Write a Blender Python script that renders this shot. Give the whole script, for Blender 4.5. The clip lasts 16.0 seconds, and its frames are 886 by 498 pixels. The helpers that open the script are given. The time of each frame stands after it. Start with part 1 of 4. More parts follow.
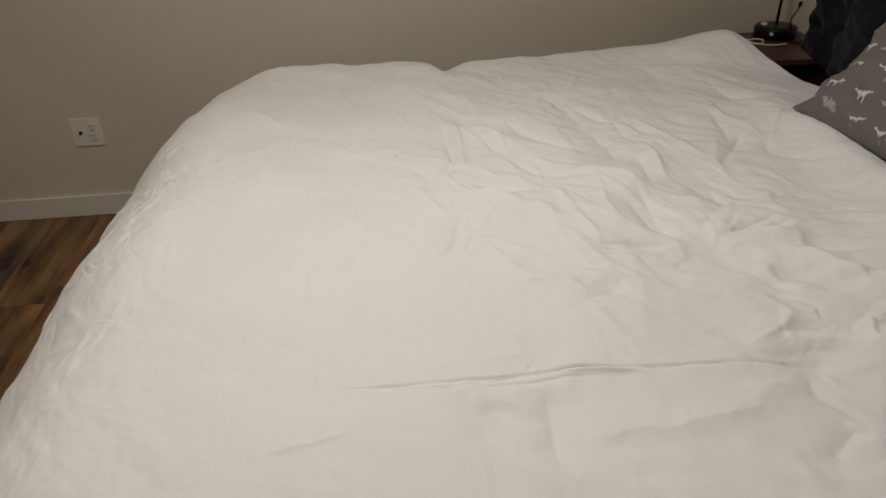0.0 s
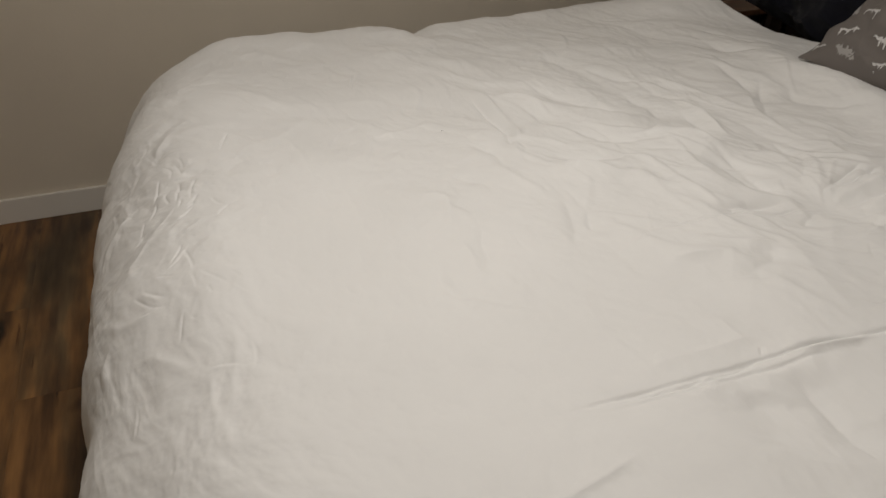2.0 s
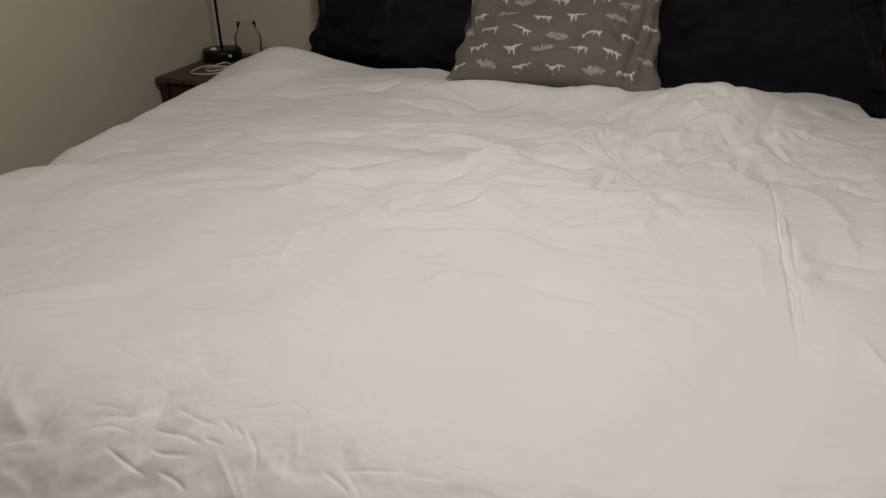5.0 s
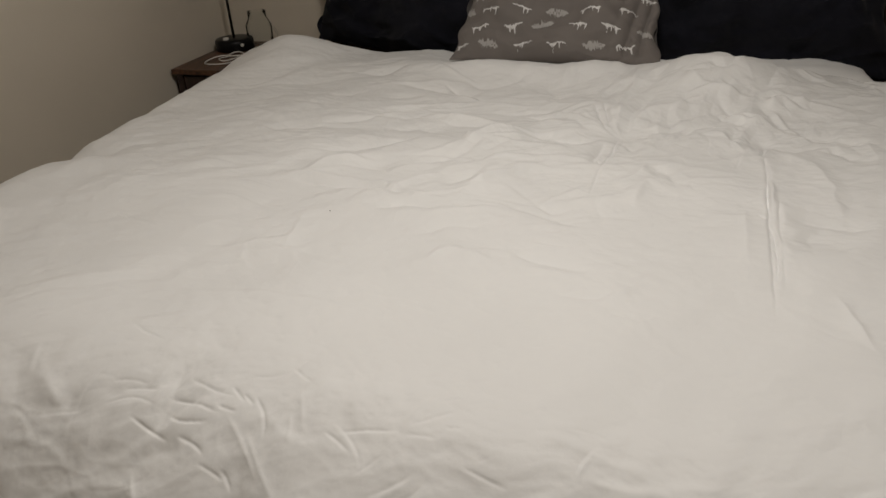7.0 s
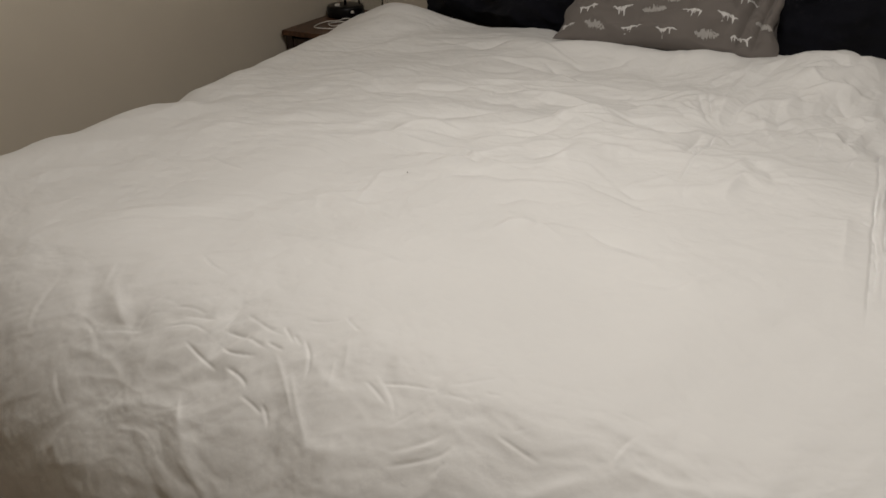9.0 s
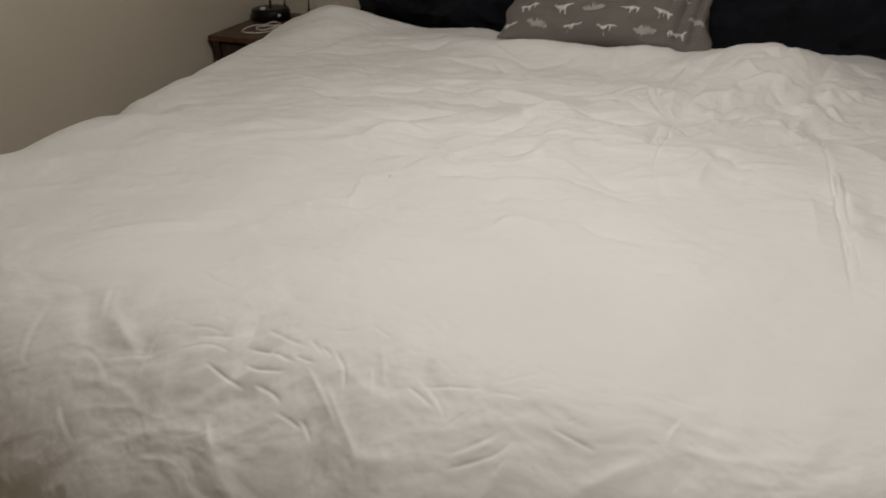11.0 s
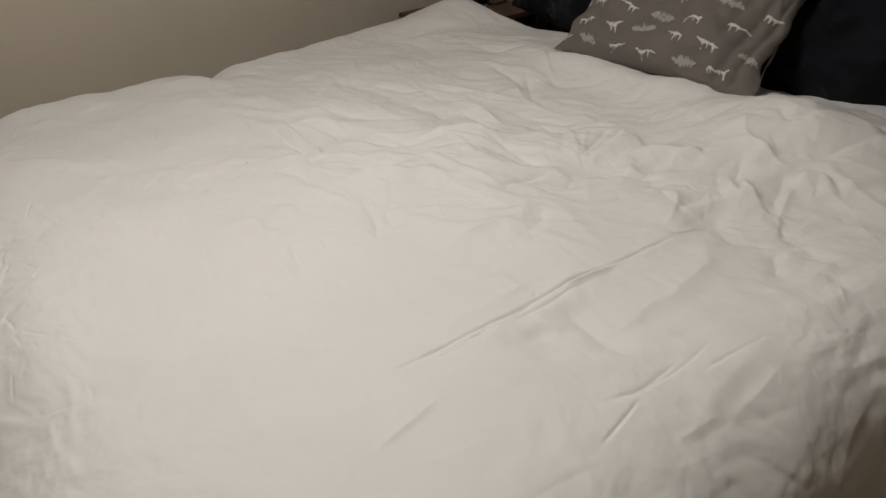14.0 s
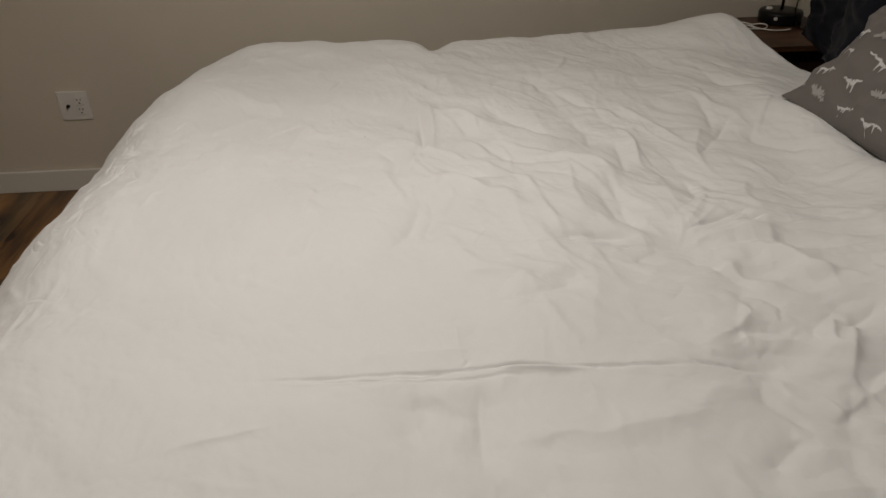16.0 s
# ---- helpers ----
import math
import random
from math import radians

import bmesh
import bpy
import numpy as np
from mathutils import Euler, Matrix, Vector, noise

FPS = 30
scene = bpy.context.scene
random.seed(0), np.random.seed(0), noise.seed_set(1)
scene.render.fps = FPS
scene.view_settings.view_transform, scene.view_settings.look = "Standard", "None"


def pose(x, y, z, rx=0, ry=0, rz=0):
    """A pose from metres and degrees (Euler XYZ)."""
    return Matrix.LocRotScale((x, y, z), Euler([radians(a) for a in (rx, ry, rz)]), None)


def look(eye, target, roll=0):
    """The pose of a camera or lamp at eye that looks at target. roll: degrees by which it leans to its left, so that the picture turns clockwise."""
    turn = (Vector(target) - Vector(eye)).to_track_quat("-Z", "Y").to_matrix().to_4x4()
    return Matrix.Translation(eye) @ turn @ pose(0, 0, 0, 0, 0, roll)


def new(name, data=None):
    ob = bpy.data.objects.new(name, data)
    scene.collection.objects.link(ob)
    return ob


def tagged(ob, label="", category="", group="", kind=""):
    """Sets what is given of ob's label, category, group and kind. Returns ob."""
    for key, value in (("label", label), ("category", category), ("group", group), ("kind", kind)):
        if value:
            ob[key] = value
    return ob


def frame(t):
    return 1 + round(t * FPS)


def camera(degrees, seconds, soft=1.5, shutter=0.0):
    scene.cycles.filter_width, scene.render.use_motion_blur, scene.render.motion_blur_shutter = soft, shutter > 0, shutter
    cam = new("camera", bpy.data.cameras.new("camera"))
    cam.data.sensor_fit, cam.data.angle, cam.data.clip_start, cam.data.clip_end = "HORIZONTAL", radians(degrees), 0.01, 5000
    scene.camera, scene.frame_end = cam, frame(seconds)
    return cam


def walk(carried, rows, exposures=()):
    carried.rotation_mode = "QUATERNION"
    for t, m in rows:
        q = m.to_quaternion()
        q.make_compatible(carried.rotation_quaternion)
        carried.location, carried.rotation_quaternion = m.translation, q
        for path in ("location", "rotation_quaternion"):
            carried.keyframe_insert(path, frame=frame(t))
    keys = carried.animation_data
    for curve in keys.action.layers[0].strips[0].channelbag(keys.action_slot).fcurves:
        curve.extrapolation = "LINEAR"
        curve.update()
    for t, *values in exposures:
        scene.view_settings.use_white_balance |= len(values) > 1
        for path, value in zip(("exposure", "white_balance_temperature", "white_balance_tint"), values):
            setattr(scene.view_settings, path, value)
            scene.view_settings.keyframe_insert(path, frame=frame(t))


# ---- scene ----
cam = camera(63.5, 16.0, soft=1.5, shutter=0.4)
# seconds, eye and target in metres, roll in degrees
PATH = [
    (0, (0.016, 0.015, 1.357), (0.195, 1.733, 0.348), -1.5),
    (0.5, (-0.096, 0.031, 1.354), (0.162, 1.749, 0.363), -0.7),
    (1, (-0.245, 0.048, 1.335), (0.183, 1.719, 0.322), -1.6),
    (1.5, (-0.35, 0.107, 1.323), (0.147, 1.736, 0.275), -0.7),
    (2, (-0.433, 0.278, 1.31), (0.193, 1.836, 0.224), 1.0),
    (2.5, (-0.566, 0.36, 1.303), (0.155, 1.825, 0.148), 1.7),
    (3, (-0.808, 0.498, 1.277), (0.159, 1.853, 0.168), 2.5),
    (3.5, (-0.892, 0.593, 1.279), (0.327, 1.792, 0.241), 2.0),
    (4, (-0.899, 0.776, 1.29), (0.5, 1.805, 0.299), -1.4),
    (4.5, (-0.945, 0.915, 1.31), (0.623, 1.638, 0.299), -0.4),
    (5, (-0.993, 1.023, 1.27), (0.716, 1.52, 0.358), -0.3),
    (7.3, (-1.035, 0.928, 1.297), (0.618, 1.502, 0.329), -3.8),
    (7.5, (-1.017, 0.895, 1.289), (0.627, 1.517, 0.334), -3.3),
    (8, (-0.997, 0.843, 1.274), (0.622, 1.536, 0.326), -2.3),
    (8.5, (-1.003, 0.858, 1.266), (0.571, 1.644, 0.314), -1.7),
    (8.7, (-1.009, 0.883, 1.26), (0.543, 1.692, 0.293), -1.2),
    (10.8, (-1.074, 1.082, 1.239), (0.553, 1.654, 0.226), -0.1),
    (11, (-1.08, 1.063, 1.259), (0.57, 1.618, 0.274), -0.3),
    (11.5, (-1.08, 0.927, 1.274), (0.609, 1.438, 0.332), -0.3),
    (12, (-1.061, 0.698, 1.272), (0.555, 1.227, 0.219), 2.2),
    (12.5, (-0.939, 0.587, 1.282), (0.629, 1.245, 0.229), 1.0),
    (13, (-0.765, 0.47, 1.318), (0.623, 1.43, 0.245), 2.5),
    (13.5, (-0.593, 0.235, 1.341), (0.62, 1.435, 0.298), -0.5),
    (14, (-0.418, 0.114, 1.345), (0.559, 1.518, 0.309), -3.6),
    (14.5, (-0.2, 0.167, 1.337), (0.638, 1.62, 0.248), -0.7),
    (15, (-0.08, 0.17, 1.34), (0.449, 1.803, 0.314), 0.0),
    (15.5, (0.077, 0.102, 1.332), (0.31, 1.788, 0.282), -0.3),
    (16, (0.127, 0.049, 1.34), (0.26, 1.744, 0.288), -0.8),
]
walk(cam, [(t, look(eye, target, roll)) for t, eye, target, roll in PATH],
     [(0.0, 0.0), (0.5, 0.02), (1.5, 0.0), (2.5, -0.06), (3.0, 0.04), (3.6, 0.0), (4.5, -0.13), (5.0, -0.06), (7.5, -0.04), (11.0, -0.05), (12.0, 0.04), (12.5, 0.04),
      (13.0, -0.12), (13.5, -0.04), (14.0, -0.04), (14.5, -0.15), (16.0, -0.13)])

# ---- light ----
scene.view_settings.exposure = 0.0
world = bpy.data.worlds.new("room_world")
scene.world = world
world.use_nodes = True
world.node_tree.nodes["Background"].inputs[0].default_value = (0.9, 0.8, 0.7, 1)
world.node_tree.nodes["Background"].inputs[1].default_value = 0.02

# plan of the room, in metres
WALL_Y = 2.844          # long wall with the outlet
NEAR_Y = -1.3
HEAD_X = 1.79           # wall behind the headboard
FOOT_X = -1.85
CEIL_Z = 2.44
TOP = 0.70              # top of the duvet
LIGHT = (-0.03, 1.15)   # ceiling light


def area(name, where, size, watts, colour):
    data = bpy.data.lights.new(name, "AREA")
    data.shape, data.size, data.energy, data.color = "DISK", size, watts, colour
    ob = new(name, data)
    ob.matrix_world = look(where, (where[0], where[1], 0))
    return ob


area("ceiling_lamp_light", (LIGHT[0], LIGHT[1], CEIL_Z - 0.13), 0.36, 17.5, (1.0, 0.95, 0.885))


# ---- materials ----
def mat(name, colour, rough=0.6, metal=0.0, sheen=0.0, spec=0.5):
    m = bpy.data.materials.new(name)
    m.use_nodes = True
    b = m.node_tree.nodes["Principled BSDF"]
    b.inputs["Base Color"].default_value = (*colour, 1)
    b.inputs["Roughness"].default_value = rough
    b.inputs["Metallic"].default_value = metal
    b.inputs["Specular IOR Level"].default_value = spec
    b.inputs["Sheen Weight"].default_value = sheen
    return m


def node(m, kind, **values):
    n = m.node_tree.nodes.new(kind)
    for key, value in values.items():
        n.inputs[key].default_value = value
    return n


def wire(m, a, out, b, into):
    m.node_tree.links.new(a.outputs[out], b.inputs[into])


def coords(m, scale=(1, 1, 1)):
    c, p = m.node_tree.nodes.new("ShaderNodeTexCoord"), m.node_tree.nodes.new("ShaderNodeMapping")
    p.inputs["Scale"].default_value = scale
    wire(m, c, "Object", p, "Vector")
    return p


def noisy(m, scale, detail=4.0, stretch=(1, 1, 1), rough=0.55):
    n = node(m, "ShaderNodeTexNoise", Scale=scale, Detail=detail, Roughness=rough)
    wire(m, coords(m, stretch), "Vector", n, "Vector")
    return n


def blend(m, fac, low, high, ends=(0.3, 0.7)):
    r = m.node_tree.nodes.new("ShaderNodeValToRGB")
    r.color_ramp.elements[0].position, r.color_ramp.elements[1].position = ends
    r.color_ramp.elements[0].color, r.color_ramp.elements[1].color = (*low, 1), (*high, 1)
    wire(m, fac, 0, r, "Fac")
    return r


def shader(m):
    return m.node_tree.nodes["Principled BSDF"]


def bumpy(m, height, strength, distance, before=None):
    b = node(m, "ShaderNodeBump", Strength=strength, Distance=distance)
    wire(m, height, 0, b, "Height")
    if before:
        wire(m, before, "Normal", b, "Normal")
    wire(m, b, "Normal", shader(m), "Normal")
    return b


def paint(name, colour, bump=0.15, rough=0.7):
    m = mat(name, colour, rough)
    c = blend(m, noisy(m, 1.3, 5), [v * 0.94 for v in colour], [min(1, v * 1.05) for v in colour])
    wire(m, c, "Color", shader(m), "Base Color")
    first = bumpy(m, noisy(m, 190, 3), bump, 0.002)
    bumpy(m, noisy(m, 45, 2), bump * 0.6, 0.004, first)
    return m


def cloth(name, colour, sheen=0.2, weave=900, rough=0.85, crinkle=0.25, spread=0.05):
    m = mat(name, colour, rough, sheen=sheen, spec=0.25)
    c = blend(m, noisy(m, 4, 6), [v * (1 - spread) for v in colour], [min(1, v * (1 + spread)) for v in colour])
    wire(m, c, "Color", shader(m), "Base Color")
    first = bumpy(m, noisy(m, weave, 2), 0.12, 0.0006)
    bumpy(m, noisy(m, 38, 5, (1, 1, 1), 0.6), crinkle, 0.004, first)
    return m


def timber(name, dark, light, stretch, rough=0.45, bump=0.15):
    m = mat(name, light, rough)
    grain = noisy(m, 6, 8, stretch, 0.65)
    info = m.node_tree.nodes.new("ShaderNodeObjectInfo")
    add = m.node_tree.nodes.new("ShaderNodeVectorMath")
    add.operation = "MULTIPLY_ADD"
    wire(m, info, "Random", add, 0)
    add.inputs[1].default_value = (13.0, 7.0, 5.0)
    mapping = grain.inputs["Vector"].links[0].from_node
    wire(m, mapping, "Vector", add, 2)
    wire(m, add, "Vector", grain, "Vector")
    c = blend(m, grain, dark, light, (0.34, 0.66))
    value = node(m, "ShaderNodeHueSaturation", Saturation=1.0)
    span = m.node_tree.nodes.new("ShaderNodeMapRange")
    span.inputs["To Min"].default_value, span.inputs["To Max"].default_value = 0.55, 1.35
    wire(m, info, "Random", span, "Value")
    wire(m, span, "Result", value, "Value")
    wire(m, c, "Color", value, "Color")
    wire(m, value, "Color", shader(m), "Base Color")
    bumpy(m, grain, bump, 0.002)
    return m


WALL = paint("wall_paint", (0.664, 0.602, 0.507))
CEILING = paint("ceiling_paint", (0.80, 0.78, 0.74), 0.3)
TRIM = paint("trim_paint", (0.74, 0.71, 0.66), 0.03, 0.4)


def rustic(name):
    """Brown floor planks with streaks, blotches and dark knots, each plank different."""
    m = mat(name, (0.1, 0.05, 0.02), 0.42)
    info = m.node_tree.nodes.new("ShaderNodeObjectInfo")

    def shifted(scale, detail, stretch, rough=0.6):
        n = noisy(m, scale, detail, stretch, rough)
        add = m.node_tree.nodes.new("ShaderNodeVectorMath")
        add.operation = "MULTIPLY_ADD"
        add.inputs[1].default_value = (31.0, 17.0, 9.0)
        wire(m, info, "Random", add, 0)
        wire(m, n.inputs["Vector"].links[0].from_node, "Vector", add, 2)
        wire(m, add, "Vector", n, "Vector")
        return n

    streak = shifted(5, 7, (3.4, 0.35, 1), 0.55)
    blotch = shifted(3, 3, (1.6, 0.7, 1))
    knot = shifted(6, 2, (1.4, 0.8, 1), 0.4)
    base = blend(m, streak, (0.068, 0.041, 0.022), (0.320, 0.204, 0.098), (0.34, 0.66))
    warm = blend(m, blotch, (0.42, 0.38, 0.34), (1.3, 1.12, 0.92), (0.35, 0.65))
    dark = blend(m, knot, (0.16, 0.12, 0.10), (1, 1, 1), (0.26, 0.33))
    crack = shifted(13, 4, (2.6, 0.22, 1), 0.7)
    split = blend(m, crack, (0.30, 0.24, 0.20), (1, 1, 1), (0.30, 0.36))
    weather = blend(m, shifted(2.2, 4, (3.0, 0.5, 1)), (0.62, 0.72, 0.86), (1.12, 1.0, 0.86), (0.36, 0.52))
    colour = base.outputs["Color"]
    for other in (warm, dark, split, weather):
        mix = m.node_tree.nodes.new("ShaderNodeMix")
        mix.data_type, mix.blend_type = "RGBA", "MULTIPLY"
        mix.inputs[0].default_value = 1.0
        m.node_tree.links.new(colour, mix.inputs[6])
        m.node_tree.links.new(other.outputs["Color"], mix.inputs[7])
        colour = mix.outputs[2]
    m.node_tree.links.new(colour, shader(m).inputs["Base Color"])
    bumpy(m, streak, 0.2, 0.0015)
    return m


PLANK = rustic("floor_plank")
DUVET = cloth("white_cotton", (0.792, 0.787, 0.778), 0.1, 1400, 0.58, 0.24, 0.02)
NAVY = cloth("navy_velvet", (0.0036, 0.0039, 0.0080), 0.04, 700, 0.9, 0.5, 0.25)
GREY = cloth("grey_cotton", (0.158, 0.141, 0.130), 0.05, 1100, 0.85, 0.25, 0.06)
PRINT = cloth("white_print", (0.62, 0.61, 0.60), 0.05, 1100, 0.85, 0.1, 0.08)
FAINT = cloth("faint_print", (0.37, 0.355, 0.34), 0.05, 1100, 0.85, 0.1, 0.15)
SHEET = cloth("blue_grey_sheet", (0.16, 0.17, 0.20), 0.15, 1200, 0.85, 0.2, 0.05)
WALNUT = timber("walnut", (0.055, 0.023, 0.011), (0.215, 0.098, 0.045), (1.2, 7, 7), 0.4, 0.1)
ESPRESSO = timber("espresso_wood", (0.010, 0.005, 0.004), (0.035, 0.017, 0.012), (7, 7, 1.2), 0.4, 0.1)
BLACK = mat("black_metal", (0.012, 0.012, 0.013), 0.35, 0.6)
PLASTIC = mat("white_plastic", (0.78, 0.76, 0.72), 0.35)
DARK = mat("dark_slot", (0.01, 0.01, 0.01), 0.6)
GLASS = mat("clear_glass", (0.95, 0.96, 0.95), 0.06)


def thin_glass(m):
    """Thin clear glass: most light goes straight through, a little is mirrored."""
    clear, gloss, mix = (m.node_tree.nodes.new("ShaderNode" + k) for k in ("BsdfTransparent", "BsdfGlossy", "MixShader"))
    clear.inputs["Color"].default_value = (0.975, 0.98, 0.975, 1)
    gloss.inputs["Color"].default_value = (0.9, 0.9, 0.9, 1)
    gloss.inputs["Roughness"].default_value = 0.12
    facing = node(m, "ShaderNodeLayerWeight", Blend=0.10)
    wire(m, facing, "Fresnel", mix, 0)
    wire(m, clear, 0, mix, 1)
    wire(m, gloss, 0, mix, 2)
    wire(m, mix, 0, m.node_tree.nodes["Material Output"], "Surface")


thin_glass(GLASS)
PAGES = paint("book_pages", (0.70, 0.66, 0.58), 0.1, 0.8)
COVER = paint("cream_cover", (0.72, 0.69, 0.63), 0.02, 0.45)
RED = mat("red_ink", (0.52, 0.10, 0.08), 0.5)
INK = mat("grey_ink", (0.16, 0.15, 0.14), 0.5)
YELLOW = mat("yellow_ink", (0.55, 0.42, 0.05), 0.5)
NIGHT = mat("night_pane", (0.01, 0.012, 0.016), 0.05)


# ---- building helpers ----
def part(name, bm, material, parent=None, label="", smooth=False):
    """Links a bmesh as one mesh object, under a thing or a part."""
    me = bpy.data.meshes.new(name)
    bm.to_mesh(me)
    bm.free()
    return part_mesh(name, me, material, parent, label, smooth)


def part_mesh(name, me, material, parent=None, label="", smooth=False):
    if material:
        me.materials.append(material)
    if smooth:
        me.polygons.foreach_set("use_smooth", [True] * len(me.polygons))
    ob = new(name, me)
    if parent:
        ob.parent = parent
    if label:
        ob["label"] = label
    return ob


def empty(name, where=(0, 0, 0), turn=0):
    ob = new(name)
    ob.matrix_world = pose(*where, 0, 0, turn)
    return ob


def box(x0, y0, z0, x1, y1, z1, bevel=0.0, bm=None, segments=2):
    bm = bm or bmesh.new()
    m = Matrix.LocRotScale(((x0 + x1) / 2, (y0 + y1) / 2, (z0 + z1) / 2), None, (abs(x1 - x0), abs(y1 - y0), abs(z1 - z0)))
    made = bmesh.ops.create_cube(bm, size=1.0, matrix=m)
    if bevel:
        edges = list({e for v in made["verts"] for e in v.link_edges})
        bmesh.ops.bevel(bm, geom=edges, offset=bevel, segments=segments, affect="EDGES", profile=0.6)
    return bm


def lathe(profile, steps=40, bm=None, where=(0, 0, 0)):
    """A turned body from (radius, height) pairs."""
    bm = bm or bmesh.new()
    rings = []
    for r, z in profile:
        rings.append([bm.verts.new((where[0] + r * math.cos(2 * math.pi * i / steps), where[1] + r * math.sin(2 * math.pi * i / steps), where[2] + z)) for i in range(steps)])
    for a, b in zip(rings, rings[1:]):
        for i in range(steps):
            bm.faces.new((a[i], a[(i + 1) % steps], b[(i + 1) % steps], b[i]))
    bm.faces.new(list(reversed(rings[0])))
    bm.faces.new(rings[-1])
    bmesh.ops.recalc_face_normals(bm, faces=bm.faces)
    return bm


def tube(points, radius, sides=8, bm=None):
    """A round cord or rod along a row of places."""
    bm = bm or bmesh.new()
    pts = [Vector(p) for p in points]
    rings = []
    for i, p in enumerate(pts):
        way = (pts[min(i + 1, len(pts) - 1)] - pts[max(i - 1, 0)]).normalized()
        side = way.cross(Vector((0.13, 0.21, 1.0))).normalized()
        up = side.cross(way)
        rings.append([bm.verts.new(p + radius * (math.cos(2 * math.pi * k / sides) * side + math.sin(2 * math.pi * k / sides) * up)) for k in range(sides)])
    for a, b in zip(rings, rings[1:]):
        for k in range(sides):
            bm.faces.new((a[k], a[(k + 1) % sides], b[(k + 1) % sides], b[k]))
    bm.faces.new(list(reversed(rings[0])))
    bm.faces.new(rings[-1])
    bmesh.ops.recalc_face_normals(bm, faces=bm.faces)
    return bm


def structure(ob, label, category):
    return tagged(ob, label, category, kind="structure")


# ---- smooth noise on arrays ----
TABLE = np.random.RandomState(7).rand(512, 512) * 2 - 1


def soft_noise(x, y):
    xi, yi = np.floor(x).astype(int), np.floor(y).astype(int)
    fx, fy = x - xi, y - yi
    fx, fy = fx * fx * fx * (fx * (fx * 6 - 15) + 10), fy * fy * fy * (fy * (fy * 6 - 15) + 10)
    a, b = TABLE[xi % 512, yi % 512], TABLE[(xi + 1) % 512, yi % 512]
    c, d = TABLE[xi % 512, (yi + 1) % 512], TABLE[(xi + 1) % 512, (yi + 1) % 512]
    return (a * (1 - fx) + b * fx) * (1 - fy) + (c * (1 - fx) + d * fx) * fy


def fbm(x, y, octaves=4, gain=0.5):
    total, size = 0, 1.0
    for k in range(octaves):
        total = total + size * soft_noise(x * 2 ** k + 17.3 * k, y * 2 ** k - 9.1 * k)
        size *= gain
    return total


def ridges(x, y, octaves=3):
    """Sharp-topped folds: 0 in the flats, 1 on the crests."""
    total, size = 0, 1.0
    for k in range(octaves):
        total = total + size * (1 - np.abs(soft_noise(x * 1.9 ** k + 5.7 * k, y * 1.9 ** k + 3.1 * k))) ** 4
        size *= 0.5
    return total / 1.75


def puffs(x, y, octaves=4, gain=0.52):
    """Rounded swellings that meet in sharp little valleys."""
    total, size = 0, 1.0
    for k in range(octaves):
        total = total + size * np.abs(soft_noise(x * 1.93 ** k + 7.7 * k, y * 1.93 ** k - 3.3 * k))
        size *= gain
    return total - 0.55


def facets(x, y):
    """Flat little planes that meet in straight creases."""
    x = x + 0.5 * y
    xi, yi = np.floor(x).astype(int), np.floor(y).astype(int)
    fx, fy = x - xi, y - yi
    a, b = TABLE[xi % 512, yi % 512], TABLE[(xi + 1) % 512, yi % 512]
    c, d = TABLE[xi % 512, (yi + 1) % 512], TABLE[(xi + 1) % 512, (yi + 1) % 512]
    low = a + (b - a) * fx + (c - a) * fy
    high = d + (c - d) * (1 - fx) + (b - d) * (1 - fy)
    return np.where(fx + fy < 1, low, high)


def bell(d, w):
    return np.exp(-(d / w) ** 2)


def step01(a, b, x):
    t = np.clip((x - a) / (b - a), 0, 1)
    return t * t * (3 - 2 * t)


def grid_mesh(name, px, py, pz):
    """A mesh from three arrays of the same two-dimensional shape."""
    n, m = px.shape
    me = bpy.data.meshes.new(name)
    me.vertices.add(n * m)
    me.vertices.foreach_set("co", np.stack([px, py, pz], -1).astype(np.float32).ravel())
    i = np.arange(n * m).reshape(n, m)
    quads = np.stack([i[:-1, :-1], i[1:, :-1], i[1:, 1:], i[:-1, 1:]], -1).reshape(-1, 4)
    me.loops.add(quads.size)
    me.loops.foreach_set("vertex_index", quads.ravel().astype(np.int32))
    me.polygons.add(len(quads))
    me.polygons.foreach_set("loop_start", (np.arange(len(quads)) * 4).astype(np.int32))
    me.update(calc_edges=True)
    me.validate()
    return me


# ---- the room ----
structure(part("wall_far", box(FOOT_X - 0.1, WALL_Y, 0, HEAD_X + 0.1, WALL_Y + 0.1, CEIL_Z), WALL), "beige painted wall with an outlet beside the bed", "wall")
WIN = (-0.80, 0.24, 0.90, 2.02)     # window opening in the head wall: y, y, z, z
hw = box(HEAD_X, NEAR_Y, 0, HEAD_X + 0.1, WIN[0], CEIL_Z)
box(HEAD_X, WIN[1], 0, HEAD_X + 0.1, WALL_Y, CEIL_Z, bm=hw)
box(HEAD_X, WIN[0], 0, HEAD_X + 0.1, WIN[1], WIN[2], bm=hw)
box(HEAD_X, WIN[0], WIN[3], HEAD_X + 0.1, WIN[1], CEIL_Z, bm=hw)
structure(part("wall_head", hw, WALL), "beige painted wall behind the headboard", "wall")
structure(part("wall_foot", box(FOOT_X - 0.1, NEAR_Y, 0, FOOT_X, WALL_Y, CEIL_Z), WALL), "plain beige painted wall", "wall")
structure(part("wall_near", box(FOOT_X - 0.1, NEAR_Y - 0.1, 0, HEAD_X + 0.1, NEAR_Y, CEIL_Z), WALL), "plain beige painted wall", "wall")
